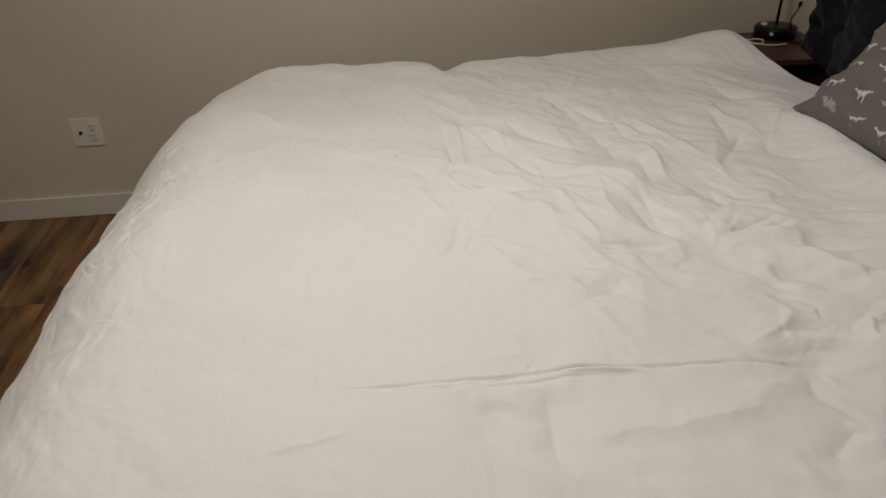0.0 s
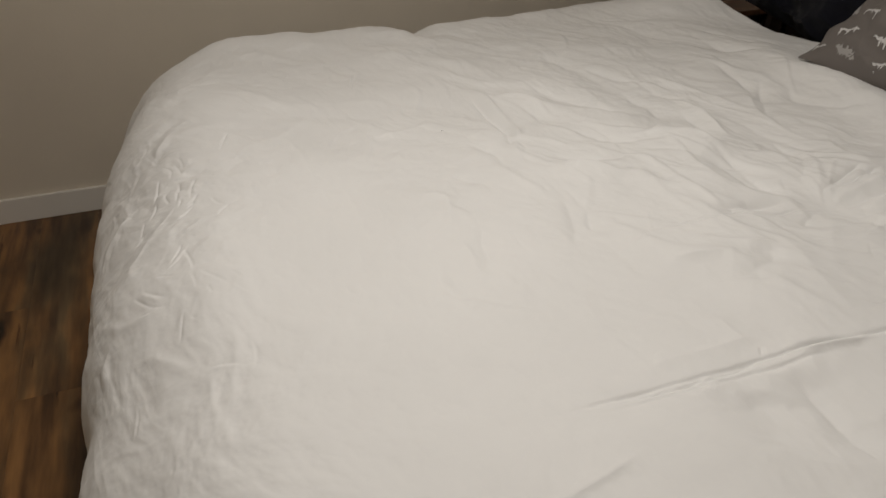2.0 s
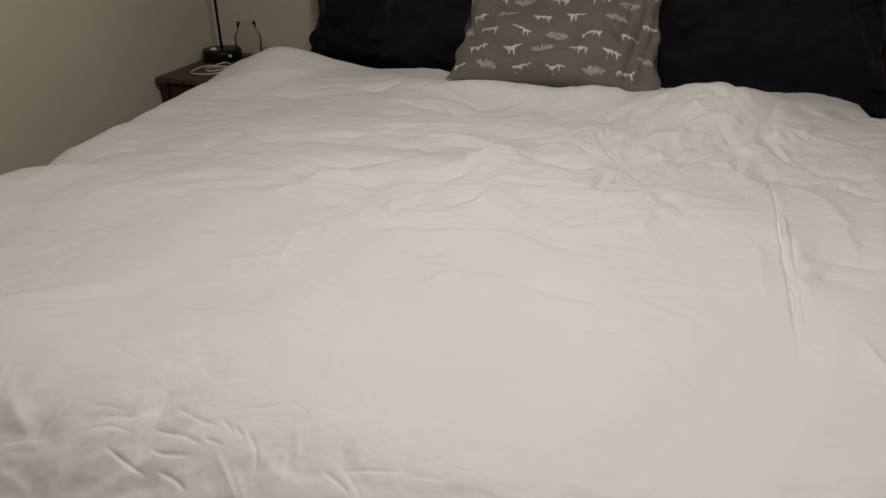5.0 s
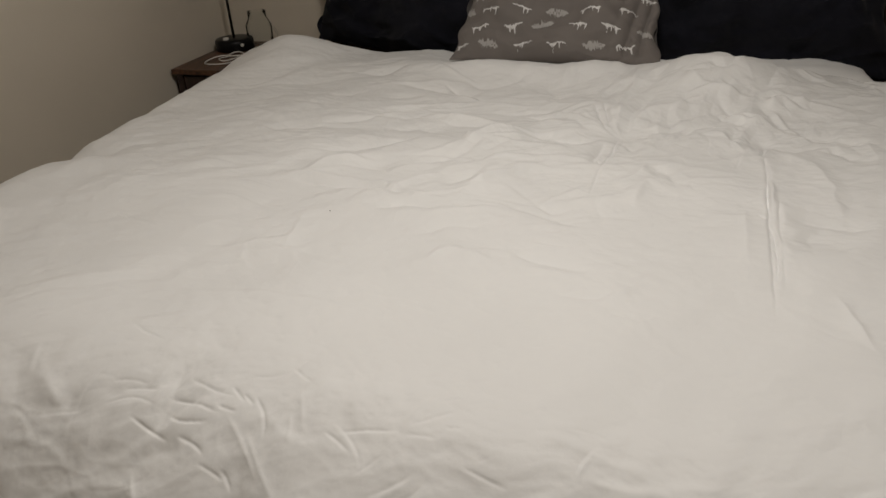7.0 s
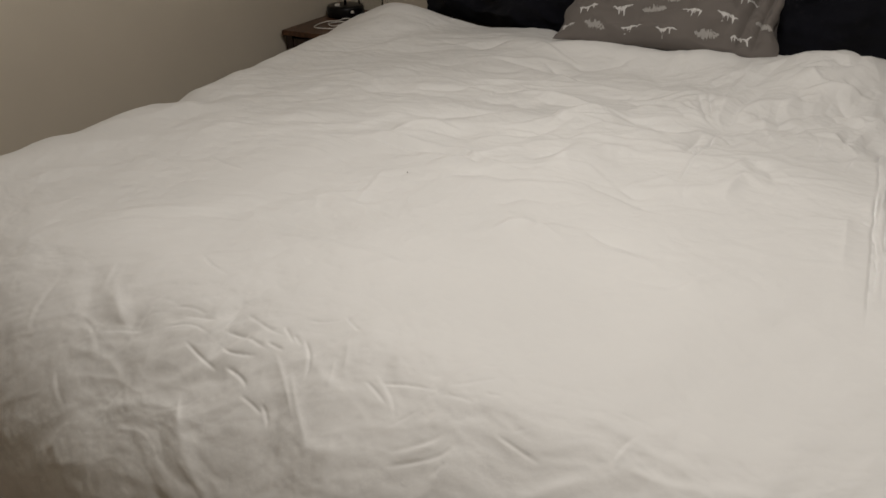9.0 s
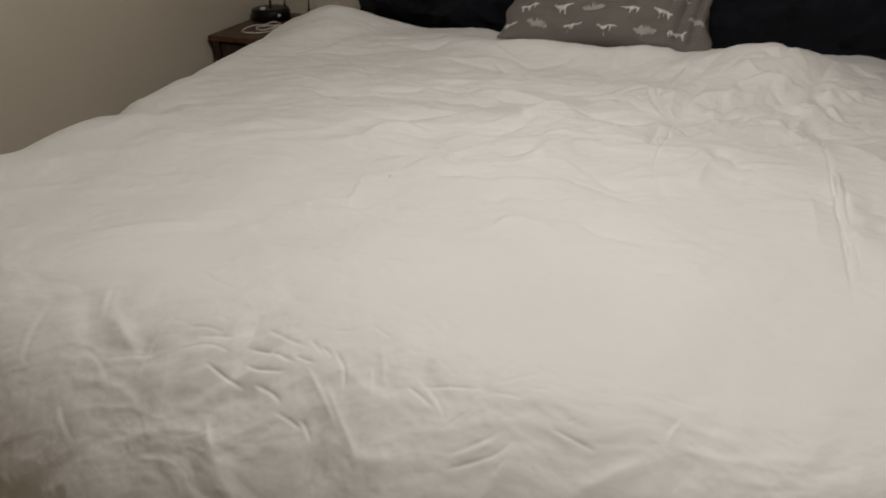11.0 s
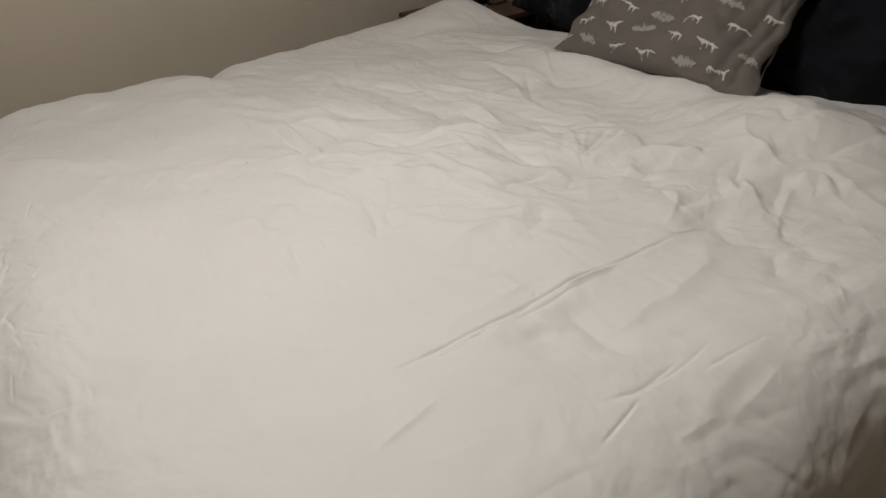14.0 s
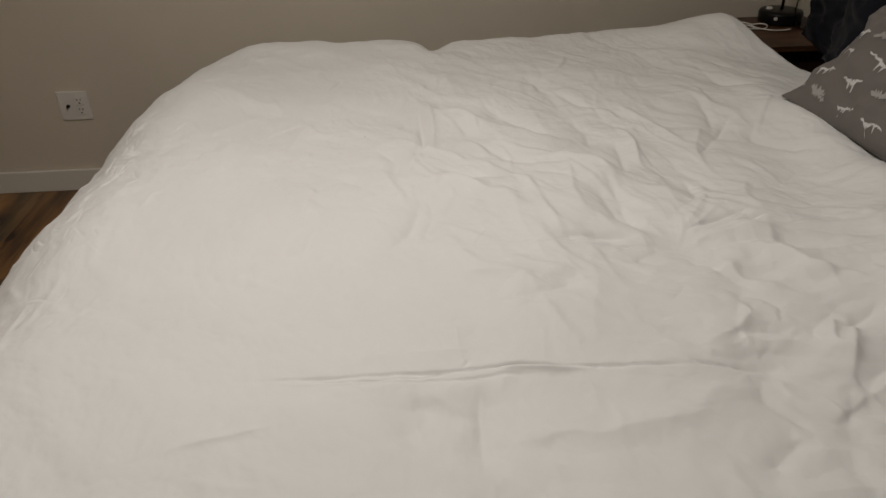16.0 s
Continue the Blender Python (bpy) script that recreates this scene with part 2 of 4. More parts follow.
structure(part("ceiling", box(FOOT_X - 0.1, NEAR_Y - 0.1, CEIL_Z, HEAD_X + 0.1, WALL_Y + 0.1, CEIL_Z + 0.1), CEILING), "off-white painted ceiling", "ceiling")
floor = structure(part("floor", box(FOOT_X - 0.1, NEAR_Y - 0.1, -0.1, HEAD_X + 0.1, WALL_Y + 0.1, -0.006), DARK), "dark brown rustic wood plank floor", "floor")


def skirting(name, x0, y0, x1, y1):
    structure(part(name, box(x0, y0, 0, x1, y1, 0.09, 0.003), TRIM), "white painted baseboard with a plain square top", "baseboard")


skirting("baseboard_far", FOOT_X + 0.014, WALL_Y - 0.014, HEAD_X - 0.014, WALL_Y)
skirting("baseboard_head", HEAD_X - 0.014, NEAR_Y + 0.014, HEAD_X, WALL_Y)
skirting("baseboard_foot", FOOT_X, NEAR_Y + 0.014, FOOT_X + 0.014, WALL_Y)
skirting("baseboard_near", FOOT_X + 0.014, NEAR_Y, HEAD_X - 0.014, NEAR_Y + 0.014)


# ---- ceiling lamp ----
def ceiling_lamp():
    glow = mat("glowing_diffuser", (0.9, 0.85, 0.78), 0.5)
    shader(glow).inputs["Emission Color"].default_value = (1.0, 0.85, 0.68, 1)
    shader(glow).inputs["Emission Strength"].default_value = 3.0
    ob = tagged(empty("ceiling_lamp", (LIGHT[0], LIGHT[1], CEIL_Z)), "round flush ceiling lamp with a frosted glowing diffuser", "lamp")
    part("lamp_plate", lathe([(0.19, -0.03), (0.19, 0.0)]), BLACK, ob)
    part("diffuser", lathe([(0.03, -0.115), (0.10, -0.105), (0.15, -0.085), (0.175, -0.055), (0.18, -0.03)]), glow, ob, "frosted white diffuser", True)


ceiling_lamp()


# ---- bed ----
BED_X0, BED_X1, BED_Y0, BED_Y1 = -0.44, 1.60, 0.39, 2.25     # mattress


def bed_frame():
    bed = tagged(empty("bed", (0, 0, 0)), "dark espresso wooden king bed with a tall headboard", "bed")
    for y in (0.275, 2.215):
        part("post", box(1.62, y, 0, 1.69, y + 0.06, 1.22, 0.006), ESPRESSO, bed)
    part("headboard_panel", box(1.635, 0.336, 0.35, 1.675, 2.214, 1.16, 0.006), ESPRESSO, bed)
    part("top_rail", box(1.61, 0.26, 1.221, 1.70, 2.29, 1.27, 0.008), ESPRESSO, bed)
    for y in (BED_Y0 + 0.02, BED_Y1 - 0.045):
        part("side_rail", box(BED_X0 + 0.03, y, 0.16, 1.619, y + 0.025, 0.34, 0.004), ESPRESSO, bed)
    part("foot_rail", box(BED_X0, BED_Y0 + 0.02, 0.16, BED_X0 + 0.028, BED_Y1 - 0.02, 0.34, 0.004), ESPRESSO, bed)
    for x in (BED_X0 + 0.03, 0.6):
        for y in (BED_Y0 + 0.046, BED_Y1 - 0.12):
            part("leg", box(x, y, 0, x + 0.07, y + 0.07, 0.19, 0.004), ESPRESSO, bed)
    part("slat_base", box(BED_X0 + 0.03, BED_Y0 + 0.047, 0.20, 1.615, BED_Y1 - 0.047, 0.30), ESPRESSO, bed)


bed_frame()
tagged(part("mattress", box(BED_X0 + 0.03, BED_Y0 + 0.05, 0.301, 1.60, BED_Y1 - 0.05, 0.60, 0.05, segments=4), SHEET, None, "", True),
       "thick mattress in a blue-grey fitted sheet", "mattress")


# ---- duvet ----
DX0, DY0, DY1 = -0.35, 0.49, 2.325       # where the flat top begins to round over
ROUND = 0.15                               # rounding of its corners in plan
FALL = 0.125                               # radius of the rounded edge


class Relief:
    """Height of the duvet's cover over its flat sheet, to which folds are added one by one."""

    def __init__(self, x, y):
        self.x, self.y, self.h = x, y, np.zeros_like(x)

    def near(self, x0, y0, x1, y1, pad):
        return np.nonzero((self.x > min(x0, x1) - pad) & (self.x < max(x0, x1) + pad) & (self.y > min(y0, y1) - pad) & (self.y < max(y0, y1) + pad))

    def along(self, x0, y0, x1, y1, pad, bend, seed, shake):
        at = self.near(x0, y0, x1, y1, pad + abs(bend))
        lx, ly = x1 - x0, y1 - y0
        size = math.hypot(lx, ly)
        dx, dy = self.x[at] - x0, self.y[at] - y0
        u, t = (dx * lx + dy * ly) / size ** 2, (dx * -ly + dy * lx) / size
        t = t - 4 * bend * u * (1 - u) + shake * soft_noise(u * size * 14 + seed, u * 0 + seed * 1.7)
        return at, u, t, size

    def fold(self, x0, y0, x1, y1, height, width, bend=0.0, seed=0.0):
        """A soft fold: steep on one side, running out on the other, thinning to its ends."""
        at, u, t, size = self.along(x0, y0, x1, y1, 5 * width, bend, seed + x0 * 9, 0.006)
        w = width * (0.7 + 0.5 * np.abs(soft_noise(u * size * 9 + seed, u * 0 + 4.4)))
        ends = step01(-0.12, 0.25, u) * (1 - step01(0.7, 1.12, u))
        far = np.sqrt(t * t + 0.0036 ** 2) - 0.0036
        body = np.where(t < 0, np.exp(-far / (w * 0.85)), np.exp(-far / (w * 1.7)))
        self.h[at] += height * ends * (body - 0.15 * bell(t + 1.3 * w, 0.7 * w))

    def pinch(self, x0, y0, x1, y1, depth, width=0.003, bend=0.0, seed=0.0):
        """A sharp crease: a thin groove with a lip on one side."""
        at, u, t, size = self.along(x0, y0, x1, y1, 8 * width, bend, seed + y0 * 7, 0.003)
        ends = step01(-0.15, 0.42, u) * (1 - step01(0.58, 1.15, u)) * (0.5 + 0.7 * np.abs(soft_noise(u * size * 22 + seed, u * 0 + 1.2)))
        far = np.sqrt(t * t + 0.0008 ** 2) - 0.0008
        self.h[at] += 0.75 * depth * ends * (0.7 * bell(t - 2.6 * width, 2.2 * width) - np.exp(-far / (1.1 * width)))

    def stroke(self, places, width, seed):
        """Where the cover lies about a bent line: the cells near it, how far along (0 to 1) and how far aside (signed)."""
        p = np.array(places, float).reshape(-1, 2)
        ends = np.vstack([2 * p[0] - p[1], p, 2 * p[-1] - p[-2]])
        u = np.linspace(0, 1, 7)[:, None]
        rows = [p[:1]]
        for a, b, c, d in zip(ends, ends[1:], ends[2:], ends[3:]):
            rows.append((0.5 * (2 * b + (c - a) * u + (2 * a - 5 * b + 4 * c - d) * u ** 2 + (3 * b - a - 3 * c + d) * u ** 3))[1:])
        p = np.vstack(rows)
        at = self.near(p[:, 0].min(), p[:, 1].min(), p[:, 0].max(), p[:, 1].max(), 6 * width + 0.01)
        x, y = self.x[at], self.y[at]
        wave = soft_noise(x * 24 + seed, y * 24 - seed)
        x, y = x + 0.25 * width * wave, y + 0.25 * width * wave
        size = np.hypot(*np.diff(p, axis=0).T)
        far, along, side, gone = np.full(x.shape, 9.0), np.zeros(x.shape), np.zeros(x.shape), 0.0
        for (ax, ay), (bx, by), length in zip(p, p[1:], size):
            lx, ly = (bx - ax) / length, (by - ay) / length
            s = (x - ax) * lx + (y - ay) * ly
            t = (x - ax) * -ly + (y - ay) * lx
            k = np.clip(s, 0, length)
            gap = np.hypot(t, s - k)
            best = gap < far
            far, along, side = np.where(best, gap, far), np.where(best, gone + k, along), np.where(best, np.sign(t), side)
            gone += length
        return at, along / gone, far, side, gone

    def bend(self, height, width, places, blunt, lean):
        seed = 31.0 * places[0] + 17.0 * places[1]
        at, u, far, side, size = self.stroke(places, width, seed)
        ends = step01(0.0, 0.3, u) * (1 - step01(0.65, 1.0, u)) * (0.75 + 0.4 * soft_noise(u * size * 11 + seed, u * 0 + 2.2))
        w = width * np.where(side > 0, 1 + lean, 1 - lean)
        self.h[at] += height * ends * np.exp(-(np.sqrt(far * far + blunt * blunt) - blunt) / w)

    def valley(self, height, width, *places):
        """A drawn-in hollow between two swellings."""
        self.bend(-1.45 * height, 1.25 * width, places, 0.22 * width, 0.25)

    def ridge(self, height, width, *places):
        """A raised fold, steeper on one side."""
        self.bend(1.45 * height, 1.25 * width, places, 0.20 * width, -0.35)

    def crimp(self, height, width, *places):
        """A sharp dent with a soft lip beside it."""
        self.bend(-1.15 * height, 0.45 * width, places, 0.0003, 0.3)
        self.bend(0.16 * height, 3.0 * width, places, 0.8 * width, 0.6)

    def gather(self, cx, cy, reach, amp, count, seed):
        """Uneven folds that run out from a drawn-in point."""
        rng = random.Random(seed)
        at = self.near(cx, cy, cx, cy, 0.12)
        self.h[at] -= 0.6 * amp * bell(np.hypot(self.x[at] - cx, self.y[at] - cy), 0.045)
        turn = rng.uniform(0, 6.28)
        for k in range(count):
            a = turn + 6.283 * (k + rng.uniform(-0.45, 0.45)) / count
            r0, r1 = rng.uniform(0.0, 0.03), reach * rng.uniform(0.35, 1.15)
            self.fold(cx + r0 * math.cos(a), cy + r0 * math.sin(a), cx + r1 * math.cos(a), cy + r1 * math.sin(a),
                      0.55 * amp * rng.uniform(0.4, 1.1), 0.48 * reach / count ** 0.5 * rng.uniform(0.3, 0.7), rng.uniform(-0.02, 0.02), rng.uniform(0, 40))

    def scatter(self, count, x0, x1, y0, y1, angle, spread, length, height, width, seed, sharp=False):
        """Many small folds over a stretch of the cover, in about one direction."""
        rng = random.Random(seed)
        for k in range(count):
            cx, cy = rng.uniform(x0, x1), rng.uniform(y0, y1)
            a = radians(angle + rng.gauss(0, spread))
            half = length * rng.uniform(0.4, 1.2) / 2
            call = self.pinch if sharp else self.fold
            call(cx - half * math.cos(a), cy - half * math.sin(a), cx + half * math.cos(a), cy + half * math.sin(a),
                 height * rng.uniform(0.35, 1.1), width * rng.uniform(0.7, 1.3), rng.uniform(-0.07, 0.07) * length, rng.uniform(0, 50))


def wrinkles(x, y):
    """Relief of the duvet over its own flat sheet, in metres."""
    r = Relief(x, y)
    wx, wy = x + 0.05 * fbm(x * 3, y * 3, 3), y + 0.05 * fbm(x * 3 + 9, y * 3 + 4, 3)
    # swell of the filling
    r.h += 0.009 * fbm(x * 2.2 + 3, y * 2.2 + 1, 3) + 0.004 * soft_noise(x * 7, y * 6)
    # faint slackness of the cloth, less where it lies taut
    calm = bell(np.hypot((x + 0.05) / 0.40, (y - 1.0) / 0.42), 1.0)
    r.h += 0.0019 * (1 - 0.8 * calm) * (ridges(wx * 10 + wy * 2, wy * 6, 3) - 0.3)
    r.h += 0.0010 * fbm(wx * 34, wy * 26, 3)
    # crumpled half by the pillows
    rough = step01(0.30, 0.70, x) * (1 - step01(1.0, 1.6, y)) + 0.35 * bell(np.hypot((x - 0.35) / 0.5, (y - 0.40) / 0.12), 1.0)
    bx, by = x + 0.035 * fbm(x * 6 + 2, y * 6, 2), y + 0.035 * fbm(x * 6 - 5, y * 6 + 8, 2)
    r.h += 0.006 * rough * puffs(wx * 5 + wy * 1.5, wy * 4.5 - wx * 1.5, 2, 0.44)
    r.h += rough * (0.0080 * facets(bx * 7.5 - by * 3, by * 7 + bx * 3) + 0.0048 * facets(bx * 21 + by * 9, by * 19 - bx * 6))
    r.h += 0.0034 * facets(bx * 6 + by * 2, by * 5 - bx * 2) + 0.0010 * facets(bx * 17 + by * 5, by * 13)
    # slack cloth across the far half, drawn out from side to side
    slack = step01(-0.10, 0.40, x) * step01(0.8, 1.35, y)
    r.h += 0.005 * slack * puffs(wx * 8 + wy * 2.2, wy * 2.2, 3, 0.42)
    r.h += slack * (0.0036 * facets(bx * 8 + by * 2.5, by * 3.2) + 0.0014 * facets(bx * 24 + by * 8, by * 8))
    # crimps along the foot
    foot = (1 - step01(-0.50, -0.30, x)) * step01(0.75, 1.2, y)
    r.h += 0.004 * foot * puffs(wx * 6 + wy * 2, wy * 5 - wx * 3, 3, 0.42)
    r.h += 0.004 * (1 - calm) * puffs(wx * 5 + wy * 1.5, wy * 3.5, 4, 0.54)
    r.scatter(16, 0.12, 1.18, 1.15, 2.2, 107, 15, 0.42, 0.0045, 0.026, 21)
    r.scatter(18, 0.15, 1.15, 1.1, 2.1, 112, 28, 0.20, 0.0040, 0.011, 61)
    r.scatter(12, 0.05, 0.6, 0.9, 1.6, 114, 24, 0.26, 0.0045, 0.018, 22)
    r.scatter(16, -0.15, 0.45, 0.85, 1.7, 112, 24, 0.20, 0.0045, 0.014, 70)
    r.scatter(14, -0.35, 0.25, 1.45, 2.25, 112, 30, 0.25, 0.0036, 0.020, 23)
    r.scatter(26, -0.35, 0.6, 0.6, 1.7, 120, 50, 0.14, 0.0026, 0.010, 62)
    r.scatter(12, -0.3, 0.5, 0.7, 1.6, 110, 40, 0.07, 0.0013, 0.0018, 66, True)
    # crumples round the gathered points
    r.gather(0.615, 1.055, 0.18, 0.0050, 11, 3)
    r.gather(0.615, 0.748, 0.15, 0.0050, 8, 7)
    r.gather(0.930, 0.746, 0.18, 0.0070, 8, 5)
    r.gather(0.212, 0.769, 0.08, 0.0018, 6, 9)
    r.scatter(16, 0.45, 1.14, 0.42, 1.25, 75, 55, 0.21, 0.0050, 0.018, 24)
    r.scatter(14, 0.45, 1.14, 0.40, 1.25, 75, 60, 0.10, 0.0024, 0.009, 63)
    r.scatter(18, 0.5, 1.1, 0.45, 1.25, 80, 55, 0.09, 0.0026, 0.0026, 25, True)
    r.scatter(10, 0.15, 1.1, 1.05, 2.1, 108, 18, 0.13, 0.0016, 0.0026, 67, True)
    # folds drawn across the far half and round the gathered points
    r.valley(0.0090, 0.0140, 0.609, 1.125, 0.701, 1.213, 0.711, 1.331)
    r.valley(0.0070, 0.0060, 0.781, 1.140, 0.698, 1.115, 0.627, 1.094)
    r.valley(0.0070, 0.0060, 0.812, 1.118, 0.734, 1.103, 0.639, 1.083)
    r.ridge(0.0090, 0.0140, 0.626, 1.069, 0.813, 1.073, 0.939, 1.055, 1.102, 1.034)
    r.valley(0.0090, 0.0120, 0.616, 1.051, 0.753, 1.036, 0.872, 0.997)
    r.valley(0.0090, 0.0160, 0.598, 1.056, 0.640, 0.976, 0.705, 0.883)
    r.ridge(0.0080, 0.0160, 0.647, 1.060, 0.768, 0.978, 0.804, 0.852)
    r.valley(0.0080, 0.0100, 0.587, 1.088, 0.465, 1.098, 0.364, 1.099)
    r.valley(0.0060, 0.0090, 0.587, 1.056, 0.537, 1.030, 0.521, 1.003)
    r.ridge(0.0110, 0.0200, 0.388, 1.411, 0.491, 1.375, 0.558, 1.321, 0.594, 1.255)
    r.valley(0.0100, 0.0220, 0.534, 1.313, 0.528, 1.205, 0.582, 1.106)
    r.ridge(0.0080, 0.0180, 0.212, 1.347, 0.269, 1.296, 0.326, 1.255)
    r.valley(0.0080, 0.0160, 0.182, 1.266, 0.162, 1.171, 0.114, 1.075)
    r.ridge(0.0060, 0.0100, 0.198, 1.181, 0.254, 1.130, 0.307, 1.087)
    r.valley(0.0070, 0.0140, 0.577, 0.944, 0.663, 0.910, 0.695, 0.833)
    r.ridge(0.0090, 0.0160, 0.557, 0.925, 0.633, 0.884, 0.622, 0.830, 0.516, 0.776)
    r.ridge(0.0060, 0.0120, 0.400, 0.964, 0.302, 0.988, 0.205, 1.003)
    r.valley(0.0080, 0.0180, 0.422, 0.961, 0.363, 0.938, 0.299, 0.915)
    r.ridge(0.0090, 0.0120, 0.755, 0.836, 0.723, 0.774, 0.752, 0.733)
    r.valley(0.0080, 0.0100, 0.839, 0.839, 0.770, 0.806, 0.743, 0.781)
    r.ridge(0.0090, 0.0140, 0.825, 0.722, 0.744, 0.692, 0.641, 0.639)
    r.valley(0.0080, 0.0140, 0.732, 0.733, 0.711, 0.669, 0.636, 0.634)
    r.ridge(0.0060, 0.0060, 0.397, 0.751, 0.288, 0.757, 0.225, 0.767)
    r.ridge(0.0040, 0.0160, 0.544, 0.670, 0.403, 0.647, 0.256, 0.645, 0.191, 0.646)
    r.ridge(0.0030, 0.0070, -0.022, 0.697, -0.089, 0.680, -0.165, 0.665)
    r.valley(0.0080, 0.0120, 0.929, 0.900, 0.984, 0.863, 0.972, 0.810, 1.259, 0.782)
    r.ridge(0.0080, 0.0120, 0.955, 0.923, 0.878, 0.857, 0.876, 0.780)
    r.valley(0.0080, 0.0140, 0.871, 0.754, 0.969, 0.706, 1.296, 0.632)
    r.valley(0.0070, 0.0140, 0.873, 0.742, 0.877, 0.680, 0.830, 0.620)
    r.ridge(0.0030, 0.0080, 0.037, 0.812, 0.201, 0.807, 0.249, 0.800)
    r.crimp(0.0040, 0.0050, 0.010, 2.006, -0.017, 1.927, -0.037, 1.852)
    r.valley(0.0090, 0.0200, 0.368, 1.762, 0.372, 1.681, 0.440, 1.582, 0.536, 1.486)
    r.ridge(0.0090, 0.0180, 0.174, 1.792, 0.224, 1.709, 0.313, 1.647, 0.335, 1.518)
    r.valley(0.0080, 0.0160, 0.205, 1.587, 0.201, 1.518, 0.172, 1.415)
    r.valley(0.0070, 0.0160, 0.084, 1.494, 0.131, 1.433, 0.134, 1.323)
    r.valley(0.0080, 0.0180, 0.497, 1.970, 0.534, 1.822, 0.548, 1.635)
    r.valley(0.0070, 0.0140, 1.003, 2.016, 0.986, 1.827, 1.087, 1.710)
    r.valley(0.0070, 0.0140, 0.644, 1.765, 0.628, 1.625, 0.687, 1.522)
    r.ridge(0.0070, 0.0140, 0.846, 1.551, 0.774, 1.396, 0.768, 1.303)
    r.valley(0.0070, 0.0160, 0.973, 1.545, 0.935, 1.447, 1.031, 1.323)
    r.valley(0.0060, 0.0140, 0.012, 1.364, 0.063, 1.321, 0.061, 1.244)
    r.ridge(0.0050, 0.0120, -0.083, 1.330, -0.026, 1.283, -0.049, 1.194)
    r.valley(0.0050, 0.0120, -0.000, 1.201, -0.022, 1.117, -0.047, 1.055)
    r.valley(0.0050, 0.0140, -0.105, 1.119, -0.116, 1.055, -0.110, 0.990)
    # pressed lines and folds of the near half
    r.crimp(0.0070, 0.0060, -0.014, 0.773, 0.042, 0.767, 0.103, 0.763, 0.149, 0.762)
    r.crimp(0.0070, 0.0060, 0.068, 0.763, 0.092, 0.765, 0.118, 0.768)
    r.crimp(0.0090, 0.0060, 0.103, 0.766, 0.151, 0.764, 0.204, 0.769)
    r.crimp(0.0090, 0.0060, 0.235, 0.767, 0.293, 0.764, 0.358, 0.760)
    r.crimp(0.0040, 0.0050, 0.358, 0.760, 0.426, 0.752, 0.512, 0.756)
    r.crimp(0.0080, 0.0060, 0.511, 0.761, 0.558, 0.750, 0.612, 0.744)
    r.crimp(0.0060, 0.0050, 0.441, 0.813, 0.476, 0.806, 0.511, 0.798)
    r.crimp(0.0040, 0.0040, 0.219, 0.789, 0.215, 0.782, 0.208, 0.773)
    r.crimp(0.0048, 0.0064, 0.113, 0.558, 0.170, 0.541, 0.217, 0.543, 0.270, 0.546)
    r.crimp(0.0048, 0.0064, 0.119, 0.550, 0.168, 0.539, 0.273, 0.536, 0.330, 0.544)
    r.crimp(0.0036, 0.0048, 0.256, 0.512, 0.324, 0.506, 0.406, 0.497)
    r.crimp(0.0036, 0.0040, 0.057, 0.505, 0.105, 0.515, 0.147, 0.525, 0.168, 0.530)
    r.ridge(0.0021, 0.0080, 0.236, 0.439, 0.294, 0.447, 0.374, 0.457)
    r.ridge(0.0015, 0.0072, 0.143, 0.458, 0.191, 0.457, 0.240, 0.452)
    r.valley(0.0024, 0.0112, 0.236, 0.438, 0.275, 0.419, 0.342, 0.403)
    r.ridge(0.0027, 0.0080, 0.591, 0.527, 0.558, 0.502, 0.523, 0.475)
    r.ridge(0.0027, 0.0064, 0.574, 0.498, 0.550, 0.478, 0.529, 0.457)
    r.valley(0.0080, 0.0180, 0.219, 0.745, 0.220, 0.666, 0.216, 0.589)
    r.valley(0.0090, 0.0300, 0.155, 0.726, 0.140, 0.680, 0.109, 0.637)
    r.ridge(0.0030, 0.0160, 0.207, 0.877, 0.202, 0.822, 0.205, 0.782)
    r.valley(0.0033, 0.0144, 0.721, 0.717, 0.670, 0.633, 0.629, 0.550, 0.634, 0.477)
    r.ridge(0.0100, 0.0120, 0.783, 0.847, 0.752, 0.778, 0.713, 0.701)
    r.valley(0.0080, 0.0100, 0.764, 0.843, 0.710, 0.797, 0.737, 0.753)
    r.valley(0.0080, 0.0160, 0.959, 0.943, 0.951, 0.871, 0.994, 0.833)
    r.ridge(0.0100, 0.0200, 0.626, 1.031, 0.663, 0.973, 0.698, 0.916, 0.806, 0.850)
    r.valley(0.0080, 0.0140, 0.659, 0.926, 0.614, 0.836, 0.596, 0.770)
    r.valley(0.0070, 0.0120, 0.608, 0.734, 0.588, 0.687, 0.624, 0.606)
    r.valley(0.0080, 0.0140, 0.850, 0.752, 0.774, 0.720, 0.707, 0.694)
    r.ridge(0.0090, 0.0140, 0.819, 0.726, 0.861, 0.696, 0.856, 0.650)
    r.valley(0.0070, 0.0120, 0.604, 0.623, 0.563, 0.590, 0.529, 0.574)
    r.ridge(0.0090, 0.0100, 0.857, 0.940, 0.871, 0.844, 0.853, 0.747)
    r.valley(0.0080, 0.0160, 0.736, 1.036, 0.818, 1.012, 0.907, 0.977)
    r.ridge(0.0080, 0.0120, 0.729, 0.941, 0.813, 0.922, 0.844, 0.864)
    r.valley(0.0090, 0.0080, 0.204, 1.742, 0.202, 1.582, 0.200, 1.420)
    r.ridge(0.0080, 0.0100, 0.228, 1.761, 0.228, 1.604, 0.221, 1.441)
    r.valley(0.0100, 0.0200, 0.276, 1.669, 0.328, 1.486, 0.416, 1.383, 0.537, 1.330)
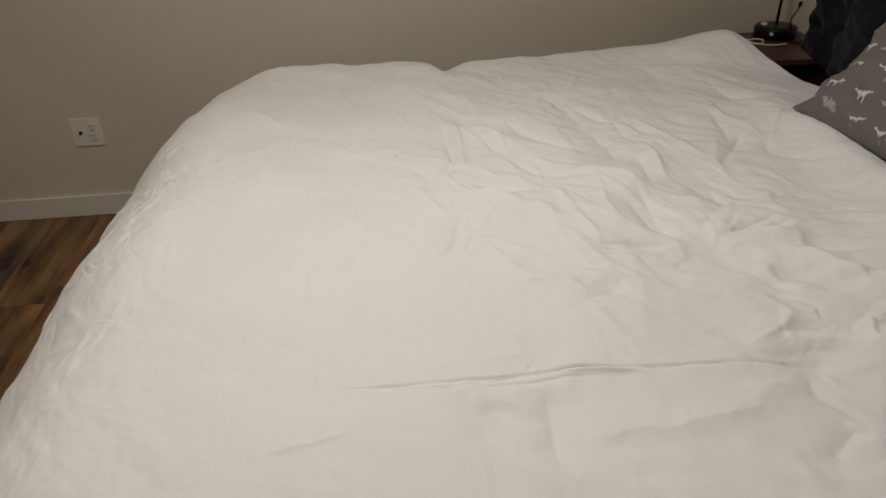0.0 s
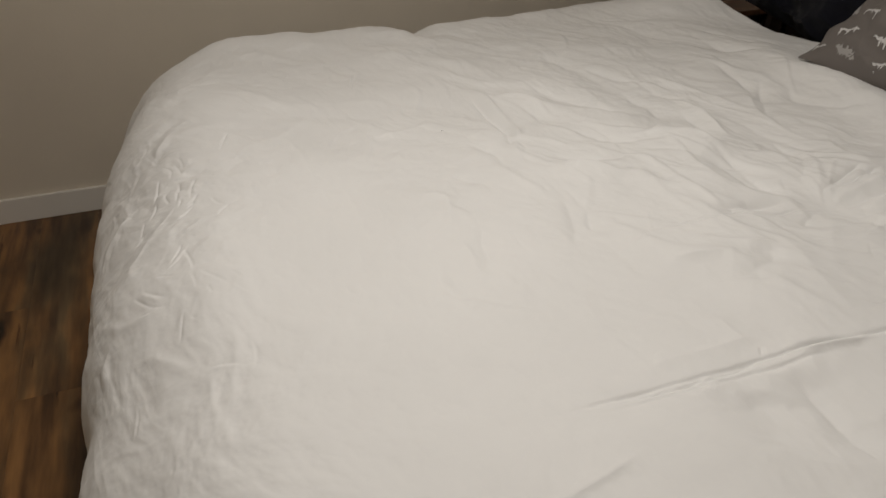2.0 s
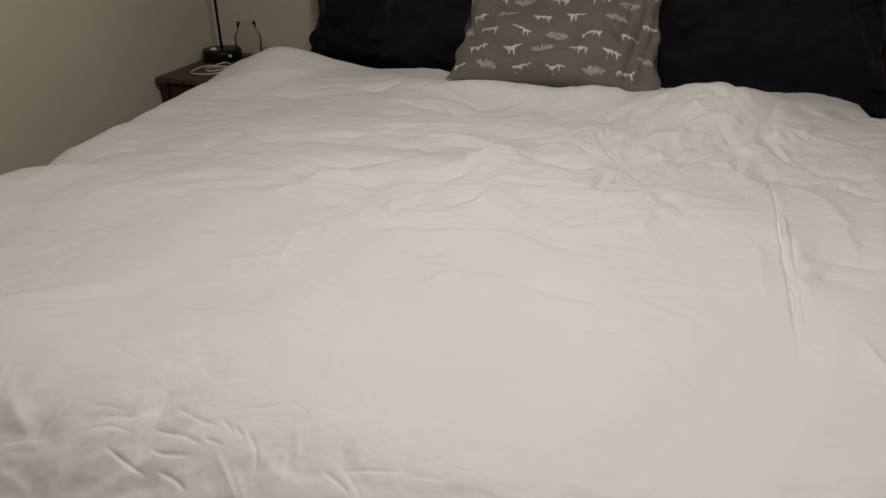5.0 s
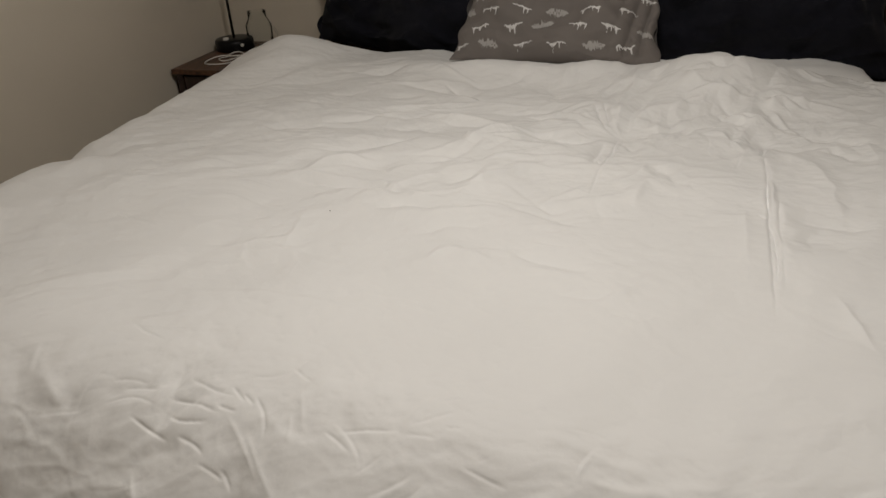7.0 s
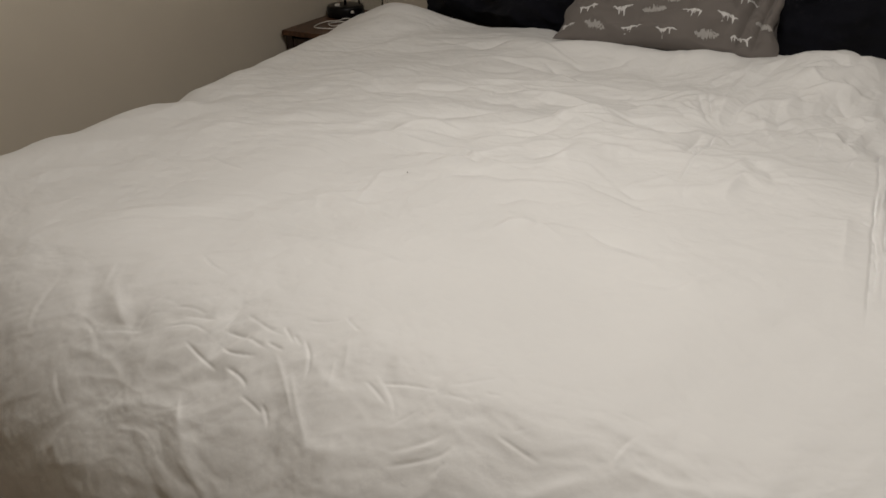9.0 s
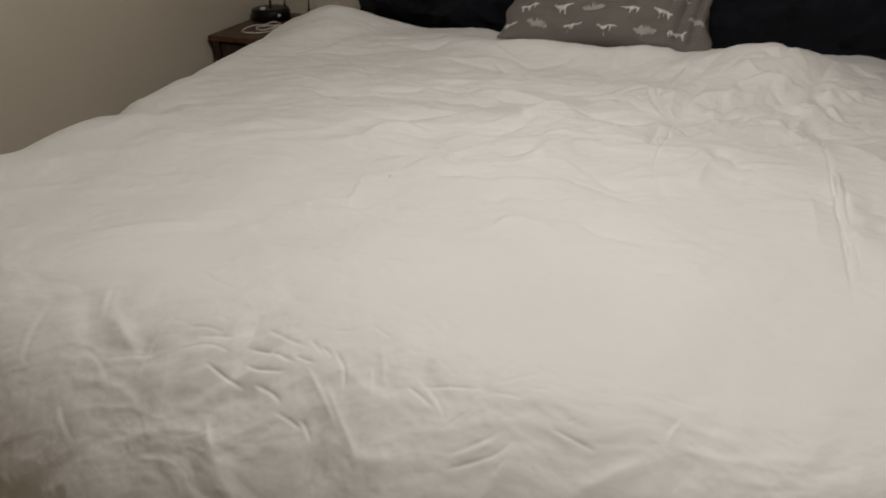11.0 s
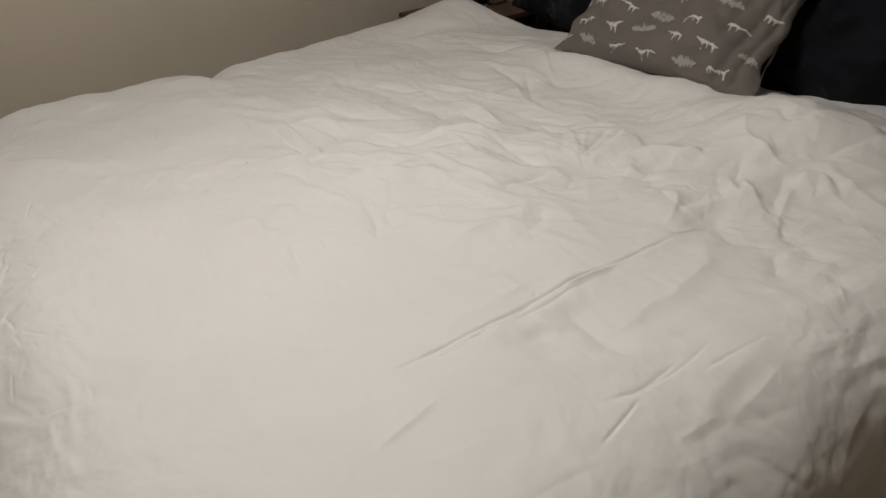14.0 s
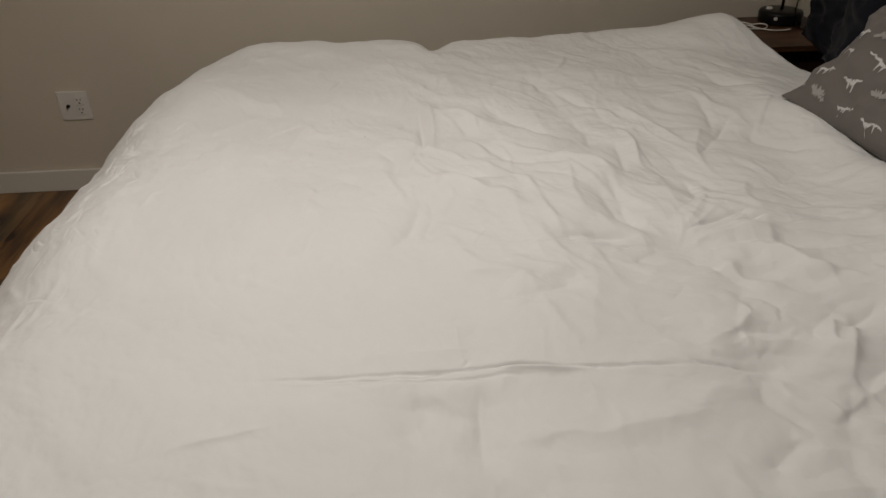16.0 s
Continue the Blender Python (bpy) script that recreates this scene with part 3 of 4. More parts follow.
    r.valley(0.0090, 0.0200, 0.199, 1.389, 0.289, 1.329, 0.404, 1.323)
    r.ridge(0.0090, 0.0140, 0.206, 1.353, 0.284, 1.278, 0.391, 1.225)
    r.valley(0.0100, 0.0220, 0.207, 1.248, 0.190, 1.175, 0.171, 1.097)
    r.valley(0.0070, 0.0180, 0.321, 1.695, 0.430, 1.601, 0.526, 1.493)
    r.valley(0.0080, 0.0160, 0.559, 1.635, 0.573, 1.546, 0.563, 1.446)
    r.ridge(0.0080, 0.0080, 0.656, 1.572, 0.660, 1.460, 0.637, 1.343)
    r.valley(0.0080, 0.0100, 0.627, 1.505, 0.615, 1.405, 0.598, 1.311)
    r.valley(0.0110, 0.0160, 0.548, 1.302, 0.557, 1.180, 0.562, 1.081)
    r.ridge(0.0090, 0.0120, 0.457, 1.397, 0.517, 1.389, 0.568, 1.347)
    r.valley(0.0060, 0.0120, 0.402, 1.343, 0.487, 1.288, 0.543, 1.219)
    r.crimp(0.0060, 0.0050, 0.397, 1.085, 0.416, 1.087, 0.440, 1.092)
    r.crimp(0.0060, 0.0050, 0.422, 1.081, 0.451, 1.083, 0.483, 1.089)
    r.crimp(0.0060, 0.0050, 0.458, 1.070, 0.499, 1.065, 0.546, 1.065)
    r.ridge(0.0060, 0.0100, 0.311, 1.050, 0.360, 1.010, 0.427, 0.981)
    r.valley(0.0060, 0.0120, 0.307, 0.995, 0.370, 0.973, 0.457, 0.967)
    r.valley(0.0080, 0.0140, 0.894, 1.747, 0.886, 1.611, 0.854, 1.488)
    r.ridge(0.0080, 0.0120, 0.680, 1.680, 0.738, 1.555, 0.780, 1.435)
    r.valley(0.0080, 0.0100, 0.937, 1.597, 0.861, 1.496, 0.758, 1.363)
    r.valley(0.0060, 0.0100, 0.559, 1.809, 0.609, 1.687, 0.703, 1.659)
    r.valley(0.0060, 0.0140, 0.154, 1.045, 0.192, 1.065, 0.262, 1.073)
    # small sharp creases along the foot
    r.crimp(0.0021, 0.0034, -0.476, 1.635, -0.461, 1.596, -0.467, 1.551)
    r.crimp(0.0021, 0.0034, -0.445, 1.640, -0.439, 1.615, -0.438, 1.585)
    r.crimp(0.0021, 0.0034, -0.453, 1.618, -0.446, 1.589, -0.443, 1.558)
    r.crimp(0.0025, 0.0043, -0.452, 1.550, -0.454, 1.506, -0.462, 1.462)
    r.crimp(0.0025, 0.0051, -0.419, 1.534, -0.432, 1.487, -0.435, 1.449)
    r.crimp(0.0025, 0.0034, -0.421, 1.467, -0.432, 1.451, -0.442, 1.435)
    r.crimp(0.0025, 0.0034, -0.429, 1.447, -0.435, 1.436, -0.444, 1.423)
    r.crimp(0.0021, 0.0034, -0.451, 1.476, -0.453, 1.461, -0.457, 1.440)
    r.crimp(0.0025, 0.0034, -0.473, 1.539, -0.480, 1.512, -0.472, 1.474)
    r.crimp(0.0025, 0.0034, -0.483, 1.593, -0.498, 1.553, -0.508, 1.517)
    r.crimp(0.0025, 0.0043, -0.498, 1.513, -0.505, 1.482, -0.516, 1.462)
    r.crimp(0.0025, 0.0034, -0.525, 1.471, -0.532, 1.446, -0.540, 1.424)
    r.crimp(0.0021, 0.0034, -0.526, 1.436, -0.536, 1.423, -0.551, 1.411)
    r.valley(0.0024, 0.0140, -0.551, 1.576, -0.527, 1.541, -0.507, 1.497)
    r.ridge(0.0016, 0.0042, -0.547, 1.564, -0.571, 1.545, -0.590, 1.525)
    r.ridge(0.0014, 0.0042, -0.622, 1.639, -0.612, 1.595, -0.620, 1.567)
    r.crimp(0.0017, 0.0043, -0.510, 1.729, -0.498, 1.695, -0.488, 1.656)
    r.crimp(0.0021, 0.0034, -0.336, 1.694, -0.355, 1.651, -0.367, 1.602)
    r.valley(0.0016, 0.0112, -0.333, 1.570, -0.357, 1.519, -0.372, 1.478)
    r.ridge(0.0016, 0.0112, -0.361, 1.487, -0.330, 1.485, -0.307, 1.472)
    r.ridge(0.0014, 0.0042, -0.455, 1.460, -0.494, 1.417, -0.536, 1.377)
    r.ridge(0.0012, 0.0035, -0.469, 1.427, -0.519, 1.381, -0.561, 1.342)
    r.ridge(0.0012, 0.0035, -0.445, 1.371, -0.465, 1.363, -0.485, 1.358)
    r.ridge(0.0012, 0.0042, -0.416, 1.369, -0.442, 1.355, -0.467, 1.346)
    r.crimp(0.0025, 0.0034, -0.429, 1.429, -0.455, 1.403, -0.486, 1.390)
    r.crimp(0.0021, 0.0034, -0.373, 1.403, -0.389, 1.380, -0.401, 1.356)
    r.crimp(0.0017, 0.0034, -0.403, 1.448, -0.395, 1.422, -0.379, 1.395)
    r.crimp(0.0025, 0.0034, -0.460, 1.319, -0.470, 1.297, -0.482, 1.276)
    r.crimp(0.0021, 0.0034, -0.460, 1.303, -0.451, 1.262, -0.447, 1.220)
    r.crimp(0.0021, 0.0034, -0.509, 1.264, -0.495, 1.251, -0.476, 1.234)
    r.crimp(0.0013, 0.0034, -0.451, 1.219, -0.448, 1.195, -0.448, 1.175)
    r.crimp(0.0029, 0.0034, -0.548, 1.247, -0.526, 1.206, -0.512, 1.187, -0.490, 1.173)
    r.crimp(0.0021, 0.0034, -0.540, 1.191, -0.528, 1.186, -0.519, 1.182)
    r.crimp(0.0029, 0.0034, -0.473, 1.145, -0.480, 1.116, -0.488, 1.084)
    r.crimp(0.0013, 0.0025, -0.433, 1.173, -0.431, 1.162, -0.429, 1.151)
    r.crimp(0.0013, 0.0025, -0.399, 1.189, -0.391, 1.174, -0.385, 1.159)
    r.crimp(0.0013, 0.0025, -0.351, 1.166, -0.345, 1.154, -0.335, 1.143)
    r.crimp(0.0013, 0.0025, -0.464, 1.127, -0.462, 1.121, -0.456, 1.114)
    r.crimp(0.0013, 0.0034, -0.441, 1.219, -0.423, 1.188, -0.403, 1.158)
    r.valley(0.0018, 0.0126, -0.487, 1.232, -0.468, 1.181, -0.443, 1.149)
    # long pressed line from the gathered point towards the foot, doubled in places
    r.crimp(0.0062, 0.0060, 0.600, 0.751, 0.400, 0.757, 0.220, 0.768, 0.020, 0.776, -0.150, 0.786)
    r.crimp(0.0045, 0.0060, 0.330, 0.744, 0.200, 0.752, 0.060, 0.758, -0.060, 0.766)
    r.crimp(0.0035, 0.0050, 0.620, 1.062, 0.480, 1.070, 0.340, 1.085, 0.220, 1.088)
    # drawn-in bowls at the gathered points, with fuller cloth between them
    for cx, cy, deep, wide in ((0.615, 1.055, 0.016, 0.070), (0.620, 0.748, 0.011, 0.055), (0.880, 0.760, 0.012, 0.060)):
        r.h -= deep * bell(np.hypot(x - cx, y - cy), wide)
    r.h += 0.012 * bell((x - 0.36) / 0.10, 1.0) * bell((y - 0.92) / 0.13, 1.0)
    r.h += 0.012 * bell((x - 0.78) / 0.08, 1.0) * bell((y - 1.17) / 0.10, 1.0)
    r.h += 0.010 * bell((x - 0.47) / 0.07, 1.0) * bell((y - 1.29) / 0.13, 1.0)
    patch = bell(np.hypot((x + 0.47) / 0.14, (y - 1.52) / 0.20), 1.0)
    r.h += patch * (0.0055 * facets(bx * 15 + by * 6, by * 13 - bx * 5) + 0.0022 * facets(bx * 34 - by * 9, by * 31 + bx * 8))
    r.scatter(16, -0.62, -0.34, 1.15, 1.75, 100, 30, 0.15, 0.0030, 0.012, 26)
    r.scatter(10, -0.60, -0.32, 0.85, 1.35, 120, 28, 0.14, 0.0030, 0.014, 27)
    r.scatter(9, -0.60, -0.36, 0.90, 1.75, 100, 40, 0.10, 0.0024, 0.0015, 28, True)
    r.scatter(16, -0.72, -0.42, 1.55, 2.25, 20, 30, 0.09, 0.0018, 0.0026, 65, True)
    # creases of the open side
    r.scatter(20, -0.3, 0.95, 0.20, 0.50, 25, 35, 0.17, 0.0030, 0.014, 29)
    r.scatter(16, -0.40, 0.75, 0.12, 0.50, 14, 9, 0.26, 0.0018, 0.0034, 68, True)
    r.fold(-0.32, 0.34, -0.14, 0.40, 0.006, 0.018, 0.02, 69)
    r.h += 0.004 * bell(y - 0.25, 0.2) * step01(-0.4, -0.1, x) * facets(bx * 6 + by * 6, by * 9 - bx * 4)
    return r.h


def duvet():
    rim = 0.0033
    s = np.concatenate([np.arange(-1.02, -0.66, rim), np.arange(-0.66, -0.30, 0.0019), np.arange(-0.30, 0.98, 0.0026), np.arange(0.98, 1.3001, rim)])
    w = np.concatenate([np.arange(-0.02, 0.42, rim), np.arange(0.42, 1.68, 0.0021), np.arange(1.68, 2.7501, rim)])
    S, W = np.meshgrid(s, w, indexing="ij")
    # the foot edge runs slightly askew, and the head edge is pulled back by the open side
    foot = DX0 - 0.035 * (DY1 - W) / (DY1 - DY0)
    head = 1.29 - 0.22 * (1 - step01(0.30, 0.85, W)) - 0.10 * step01(1.70, 2.25, W)
    S = np.where(S > 0.2, 0.2 + (S - 0.2) * (head - 0.2) / 1.10, S)
    near = DY0 + 0.002 - 0.018 * step01(-0.45, 0.2, S) - 0.03 * step01(0.5, 1.0, S) + 0.068 * (1 - step01(0.1, 0.95, S)) * step01(-0.95, -0.5, S)
    # rounded plan: a smaller rectangle, grown by ROUND
    round_x = np.maximum(foot + ROUND - S, 0)
    round_y = np.maximum(near + ROUND - W, 0) - np.maximum(W - DY1 + ROUND, 0)
    reach = np.hypot(round_x, round_y)
    safe = np.maximum(reach, 1e-6)
    dir_x, dir_y = -round_x / safe, -round_y / safe
    d = np.maximum(reach - ROUND, 0)
    near_more = 0.080 * (1 - step01(0.1, 0.95, S))
    fall = FALL + 0.150 * np.maximum(-dir_x, 0) ** 3 + near_more * np.maximum(-dir_y, 0) ** 2       # the foot rounds over more widely than the sides
    turn = np.clip(d / fall, 0, math.pi / 2 * 0.97)
    rest = np.maximum(d - fall * math.pi / 2 * 0.97, 0)
    flare = 0.02 + (0.02 + 0.12 * (1 - step01(0.8, 1.7, W))) * np.maximum(-dir_x, 0) + 0.045 * np.maximum(-dir_y, 0) + 1.2 * (dir_x * dir_y) ** 2 * (dir_y > 0)
    out = fall * np.sin(turn) + rest * flare + 0.09 * step01(0.02, 0.25, rest) * np.clip(-2 * dir_x * dir_y, 0, 1) ** 2
    down = fall * (1 - np.cos(turn)) + rest
    keep = np.minimum(reach, ROUND)
    x = S + round_x + dir_x * (keep + out)
    y = W + round_y + dir_y * (keep + out)
    z = TOP - down
    # normal of the plain shape
    nz = np.cos(turn)
    nx, ny = dir_x * np.sin(turn), dir_y * np.sin(turn)
    relief = wrinkles(S, W)
    # swell: the middle is a little fuller, the edges scallop between the seams
    relief = relief + 0.010 * bell(np.hypot((S - 0.4) / 1.0, (W - 1.4) / 0.8), 1.0)
    edge = bell(W - DY1 - 0.02, 0.10)
    relief = relief + 0.009 * bell(W - DY1, 0.12) * step01(-0.45, -0.20, S) * (1 - step01(0.20, 0.32, S))
    relief = relief - 0.030 * edge * bell(S - 0.285, 0.035) + 0.010 * edge * soft_noise(S * 7.5, W * 0)
    relief = relief - 0.010 * bell(W - DY1 + 0.02, 0.17) * step01(0.2, 0.5, S)
    # fuller head corners, heaped by the pillow
    relief = relief + 0.086 * bell(np.hypot((S - 1.16) / 0.24, (W - 2.22) / 0.18), 1.0) + 0.012 * bell(np.hypot((S - 1.22) / 0.22, (W - 1.85) / 0.30), 1.0)
    relief = relief + 0.082 * bell(np.hypot((S - 1.03) / 0.17, (W - 0.83) / 0.21), 1.0)
    # hanging sides fall in soft vertical folds
    hang = step01(0.16, 0.46, d)
    along = np.where(np.abs(dir_y) > 0.7, S, W) + 0.25 * np.arctan2(dir_y, dir_x + 1e-9)
    relief = relief + hang * (0.008 + 0.007 * np.maximum(-dir_x, 0)) * (soft_noise(along * 8 + 2.0, d * 1.2) + 0.5 * soft_noise(along * 19, d * 2.0))
    relief = relief + hang * 0.003 * (ridges(along * 14, d * 7, 2) - 0.3)
    relief = relief + 0.088 * bell(np.hypot((S - 0.92) / 0.25, (W - 0.20) / 0.17), 1.0)
    # drawn in beside the hanging corner
    relief = relief - 0.06 * bell((S + 0.66) / 0.15, 1.0) * bell((W - 2.12) / 0.18, 1.0)
    # heaped before the grey pillow
    relief = relief + 0.050 * bell((S - 1.06) / 0.075, 1.0) * bell((W - 1.43) / 0.25, 1.0) + 0.018 * bell((S - 1.06) / 0.07, 1.0) * bell((W - 1.20) / 0.11, 1.0)
    x, y, z = x + nx * relief, y + ny * relief, z + nz * relief
    z = np.maximum(z, 0.03)
    # the hem turns in under itself
    def hemmed(p, n, inward):
        p = np.concatenate([p[:1] - n[:1] * 0.03 + inward[0], p[:1] - n[:1] * 0.016, p, p[-1:] - n[-1:] * 0.02, p[-1:] - n[-1:] * 0.035], 0)
        n = np.concatenate([n[:1], n[:1], n, n[-1:], n[-1:]], 0)
        return np.concatenate([p[:, :1] - n[:, :1] * 0.03, p[:, :1] - n[:, :1] * 0.016, p, p[:, -1:] - n[:, -1:] * 0.016, p[:, -1:] - n[:, -1:] * 0.03], 1)

    x, y, z = hemmed(x, nx, (0.0,)), hemmed(y, ny, (0.0,)), hemmed(z, nz, (0.02,))
    me = grid_mesh("duvet", x, y, z)
    ob = tagged(part_mesh("duvet", me, DUVET, None, "", True), "rumpled white cotton duvet spread over the bed", "duvet")
    speck = lathe([(0.0006, 0), (0.0016, 0.0006), (0.0006, 0.0012)], 8)
    part("lint_speck", speck, INK, ob, "tiny dark lint speck").location = (0.073, 1.556, TOP + 0.011)
    return ob


duvet()


# ---- pillows ----
def pillow_point(u, v, side, w, h, d, seed, floppy, creases=()):
    """A place on a pillow's cover: u and v from -1 to 1, side 1 for the front and -1 for the back."""
    full = np.clip((1 - np.abs(u) ** 3.2) * (1 - np.abs(v) ** 3.2), 0, 1) ** 0.55
    pinch = 1 - 0.04 * (1 - np.abs(u) ** 2) * np.abs(v) ** 6
    pinch_v = 1 - 0.10 * (1 - np.abs(v) ** 2) * np.abs(u) ** 6
    x, y = u * w / 2 * pinch_v, v * h / 2 * pinch
    x = x + 0.55 * floppy * soft_noise(v * 5 + seed, v * 0 + 0.5) * np.abs(u) ** 8
    rr = np.maximum(np.abs(u), np.abs(v))
    folds = floppy * full ** 0.5 * (0.5 * fbm(u * 2.3 + seed, v * 2.3 - seed, 3) + 0.45 * (ridges(u * 4 + v * 2 + seed, v * 3.3 - u + seed, 2) - 0.3) * step01(0.2, 0.9, rr))
    # slack corner drawn into a few deep folds
    for place, deep in creases:
        low = step01(-1.0, -0.85, v) * (1 - step01(-0.25, 0.45, v))
        folds = folds - deep * low * np.exp(-np.abs(u - place - 0.16 * v) / 0.05) * (side > 0)
    z = side * (d / 2 * full + folds)
    return x, y, z


def pillow(name, w, h, d, m, material, label, category, seed=0.0, floppy=0.02, size=90, creases=()):
    u = np.sin(np.linspace(-math.pi / 2, math.pi / 2, size))
    U, V = np.meshgrid(u, u, indexing="ij")
    bm_parts = [pillow_point(U, V, side, w, h, d, seed + 11 * (side < 0), floppy, creases) for side in (1, -1)]
    n = size * size
    co = np.concatenate([np.stack(p, -1).reshape(-1, 3) for p in bm_parts])
    i = np.arange(n).reshape(size, size)
    front = np.stack([i[:-1, :-1], i[1:, :-1], i[1:, 1:], i[:-1, 1:]], -1).reshape(-1, 4)
    back = front[:, ::-1] + n
    me = bpy.data.meshes.new(name)
    me.from_pydata(co.tolist(), [], np.concatenate([front, back]).tolist())
    bm = bmesh.new()
    bm.from_mesh(me)
    bmesh.ops.remove_doubles(bm, verts=bm.verts, dist=0.0008)
    ob = part(name, bm, material, None, "", True)
    ob.matrix_world = m
    bpy.data.meshes.remove(me)
    return tagged(ob, label, category)


def standing(x, y, z, lean, turn=0, roll=0):
    """The pose of a pillow on its lower edge: its front looks towards the foot, leaning back by so many degrees."""
    return pose(x, y, z) @ pose(0, 0, 0, 0, 0, -90 + turn) @ pose(0, 0, 0, 90 - lean, 0, 0) @ pose(0, 0, 0, 0, 0, roll)


# the grey pillow's front looks along its local +z; its lower edge lies on the duvet
def leaning_pillow(name, w, h, d, foot_place, lean, turn, roll, material, label, seed, floppy, creases=()):
    m = standing(*foot_place, lean, turn, roll) @ Matrix.Translation((0, h / 2, 0))
    return pillow(name, w, h, d, m, material, label, "pillow", seed, floppy, 130, creases)


leaning_pillow("dark_pillow", 0.84, 0.60, 0.24, (1.40, 1.835, 0.655), 17, -5, -8, NAVY, "dark navy velvet pillow leaning on the headboard", 3.0, 0.085)
leaning_pillow("dark_pillow", 0.80, 0.60, 0.23, (1.36, 0.745, 0.64), 19, 0, 0, NAVY, "dark navy velvet pillow standing behind the heaped duvet", 8.0, 0.075)
GW, GH, GD, GSEED, GFLOP = 0.62, 0.48, 0.14, 5.0, 0.038
GFOLDS = ((0.80, 0.024), (0.93, 0.022), (0.66, 0.010))
grey = leaning_pillow("patterned_pillow", GW, GH, GD, (1.072, 1.297, 0.739), 47, 4, -2, GREY, "grey cotton pillow printed with small white shapes", GSEED, GFLOP, GFOLDS)
pillow("white_pillow", 0.72, 0.42, 0.10, pose(1.36, 0.73, 0.655, 0, 0, 90), DUVET, "flat white pillow under the dark pillow", "pillow", 2.0, 0.008, 50)


def motif(cx, cy, columns, thick, material, tilt):
    """One printed shape on the grey pillow's front, lying on its cover: columns of place, top and bottom."""
    ct, st = math.cos(tilt), math.sin(tilt)
    verts, faces = [], []
    for px, top, low in columns:
        for py in (top, low):
            verts.append((cx + px * ct - py * st, cy + px * st + py * ct))
        b = len(verts)
        if b > 2:
            faces.append((b - 4, b - 3, b - 1, b - 2))
    p = np.array(verts)
    u, v = np.clip(p[:, 0] / (GW / 2), -0.985, 0.985), np.clip(p[:, 1] / (GH / 2), -0.985, 0.985)
    x, y, z = pillow_point(u, v, 1, GW, GH, GD, GSEED, GFLOP, GFOLDS)
    me = bpy.data.meshes.new("printed_shape")
    me.from_pydata(np.stack([x, y, z + thick], -1).tolist(), [], faces)
    part_mesh("printed_shape", me, material, grey)


def prints():
    rng = random.Random(12)
    row, y = 0, -0.205
    while y < 0.215:
        col, x = 0, -0.285 + (0.055 if row % 2 else 0.0)
        while x < 0.29:
            jx, jy = x + rng.uniform(-0.012, 0.012), y + rng.uniform(-0.009, 0.009)
            broad = (row + 2 * col) % 3 == 2
            flip = rng.choice((-1, 1))
            columns = []
            c = rng.uniform(-0.004, 0.004)
            legs = [rng.uniform(0.08, 0.95) for k in range(4)]
            for k in range(41):
                u = k / 40
                swell = math.sin(math.pi * u) ** 0.5
                c += rng.uniform(-0.0016, 0.0016) - 0.12 * c
                if broad:
                    # broad, faint, feathered shape
                    columns.append(((u - 0.5) * 0.066, c + swell * rng.uniform(0.002, 0.015) + 0.0005, c - swell * rng.uniform(0.002, 0.014)))
                else:
                    # small bar with thin strokes hanging from it
                    low = rng.uniform(0.0005, 0.0035) + 0.004 * bell(u - legs[0], 0.12)
                    for n, place in enumerate(legs):
                        if abs(u - place) < 0.032:
                            low = max(low, 0.019 - 0.004 * n + rng.uniform(-0.003, 0.002))
                    columns.append((flip * (u - 0.5) * 0.056, c + 0.004 + swell * rng.uniform(0.0, 0.0035), c + 0.003 - low * min(1, 0.3 + swell)))
            motif(jx, jy, columns if broad or flip > 0 else columns[::-1], 0.0016, FAINT if broad else PRINT, rng.uniform(-0.3, 0.3))
            x += rng.uniform(0.088, 0.108)
            col += 1
        y += 0.053
        row += 1


prints()


# ---- nightstands ----
def nightstand(x, y0, y1, top, deep, label):
    ob = tagged(empty("nightstand", (x, (y0 + y1) / 2, 0)), label, "nightstand")
    half = (y1 - y0) / 2
    part("top", box(0, -half, top - 0.020, deep, half, top, 0.003), WALNUT, ob, "reddish brown wooden top")
    for y in (-half + 0.012, half - 0.04):
        for fx in (0.012, deep - 0.04):
            part("leg", box(fx, y, 0, fx + 0.028, y + 0.028, top - 0.0205, 0.002), ESPRESSO, ob)
    part("drawer_case", box(0.03, -half + 0.041, top - 0.21, deep - 0.045, half - 0.041, top - 0.0205, 0.003), ESPRESSO, ob)
    front = part("drawer_front", box(0.014, -half + 0.044, top - 0.20, 0.0295, half - 0.044, top - 0.030, 0.003), ESPRESSO, ob)
    part("drawer_knob", lathe([(0.005, 0), (0.005, 0.012), (0.012, 0.016), (0.012, 0.024), (0.006, 0.027)], 20), BLACK, front).matrix_basis = pose(0.0135, 0, top - 0.12, 0, -90, 0)
    part("shelf", box(0.03, -half + 0.041, 0.13, deep - 0.045, half - 0.041, 0.15, 0.002), ESPRESSO, ob)
    return ob


nightstand(1.312, 2.42, 2.828, 0.616, 0.49, "small brown wooden nightstand between bed and wall")
nightstand(1.166, -0.27, 0.31, 0.60, 0.46, "dark wooden nightstand with books on it beside the bed")


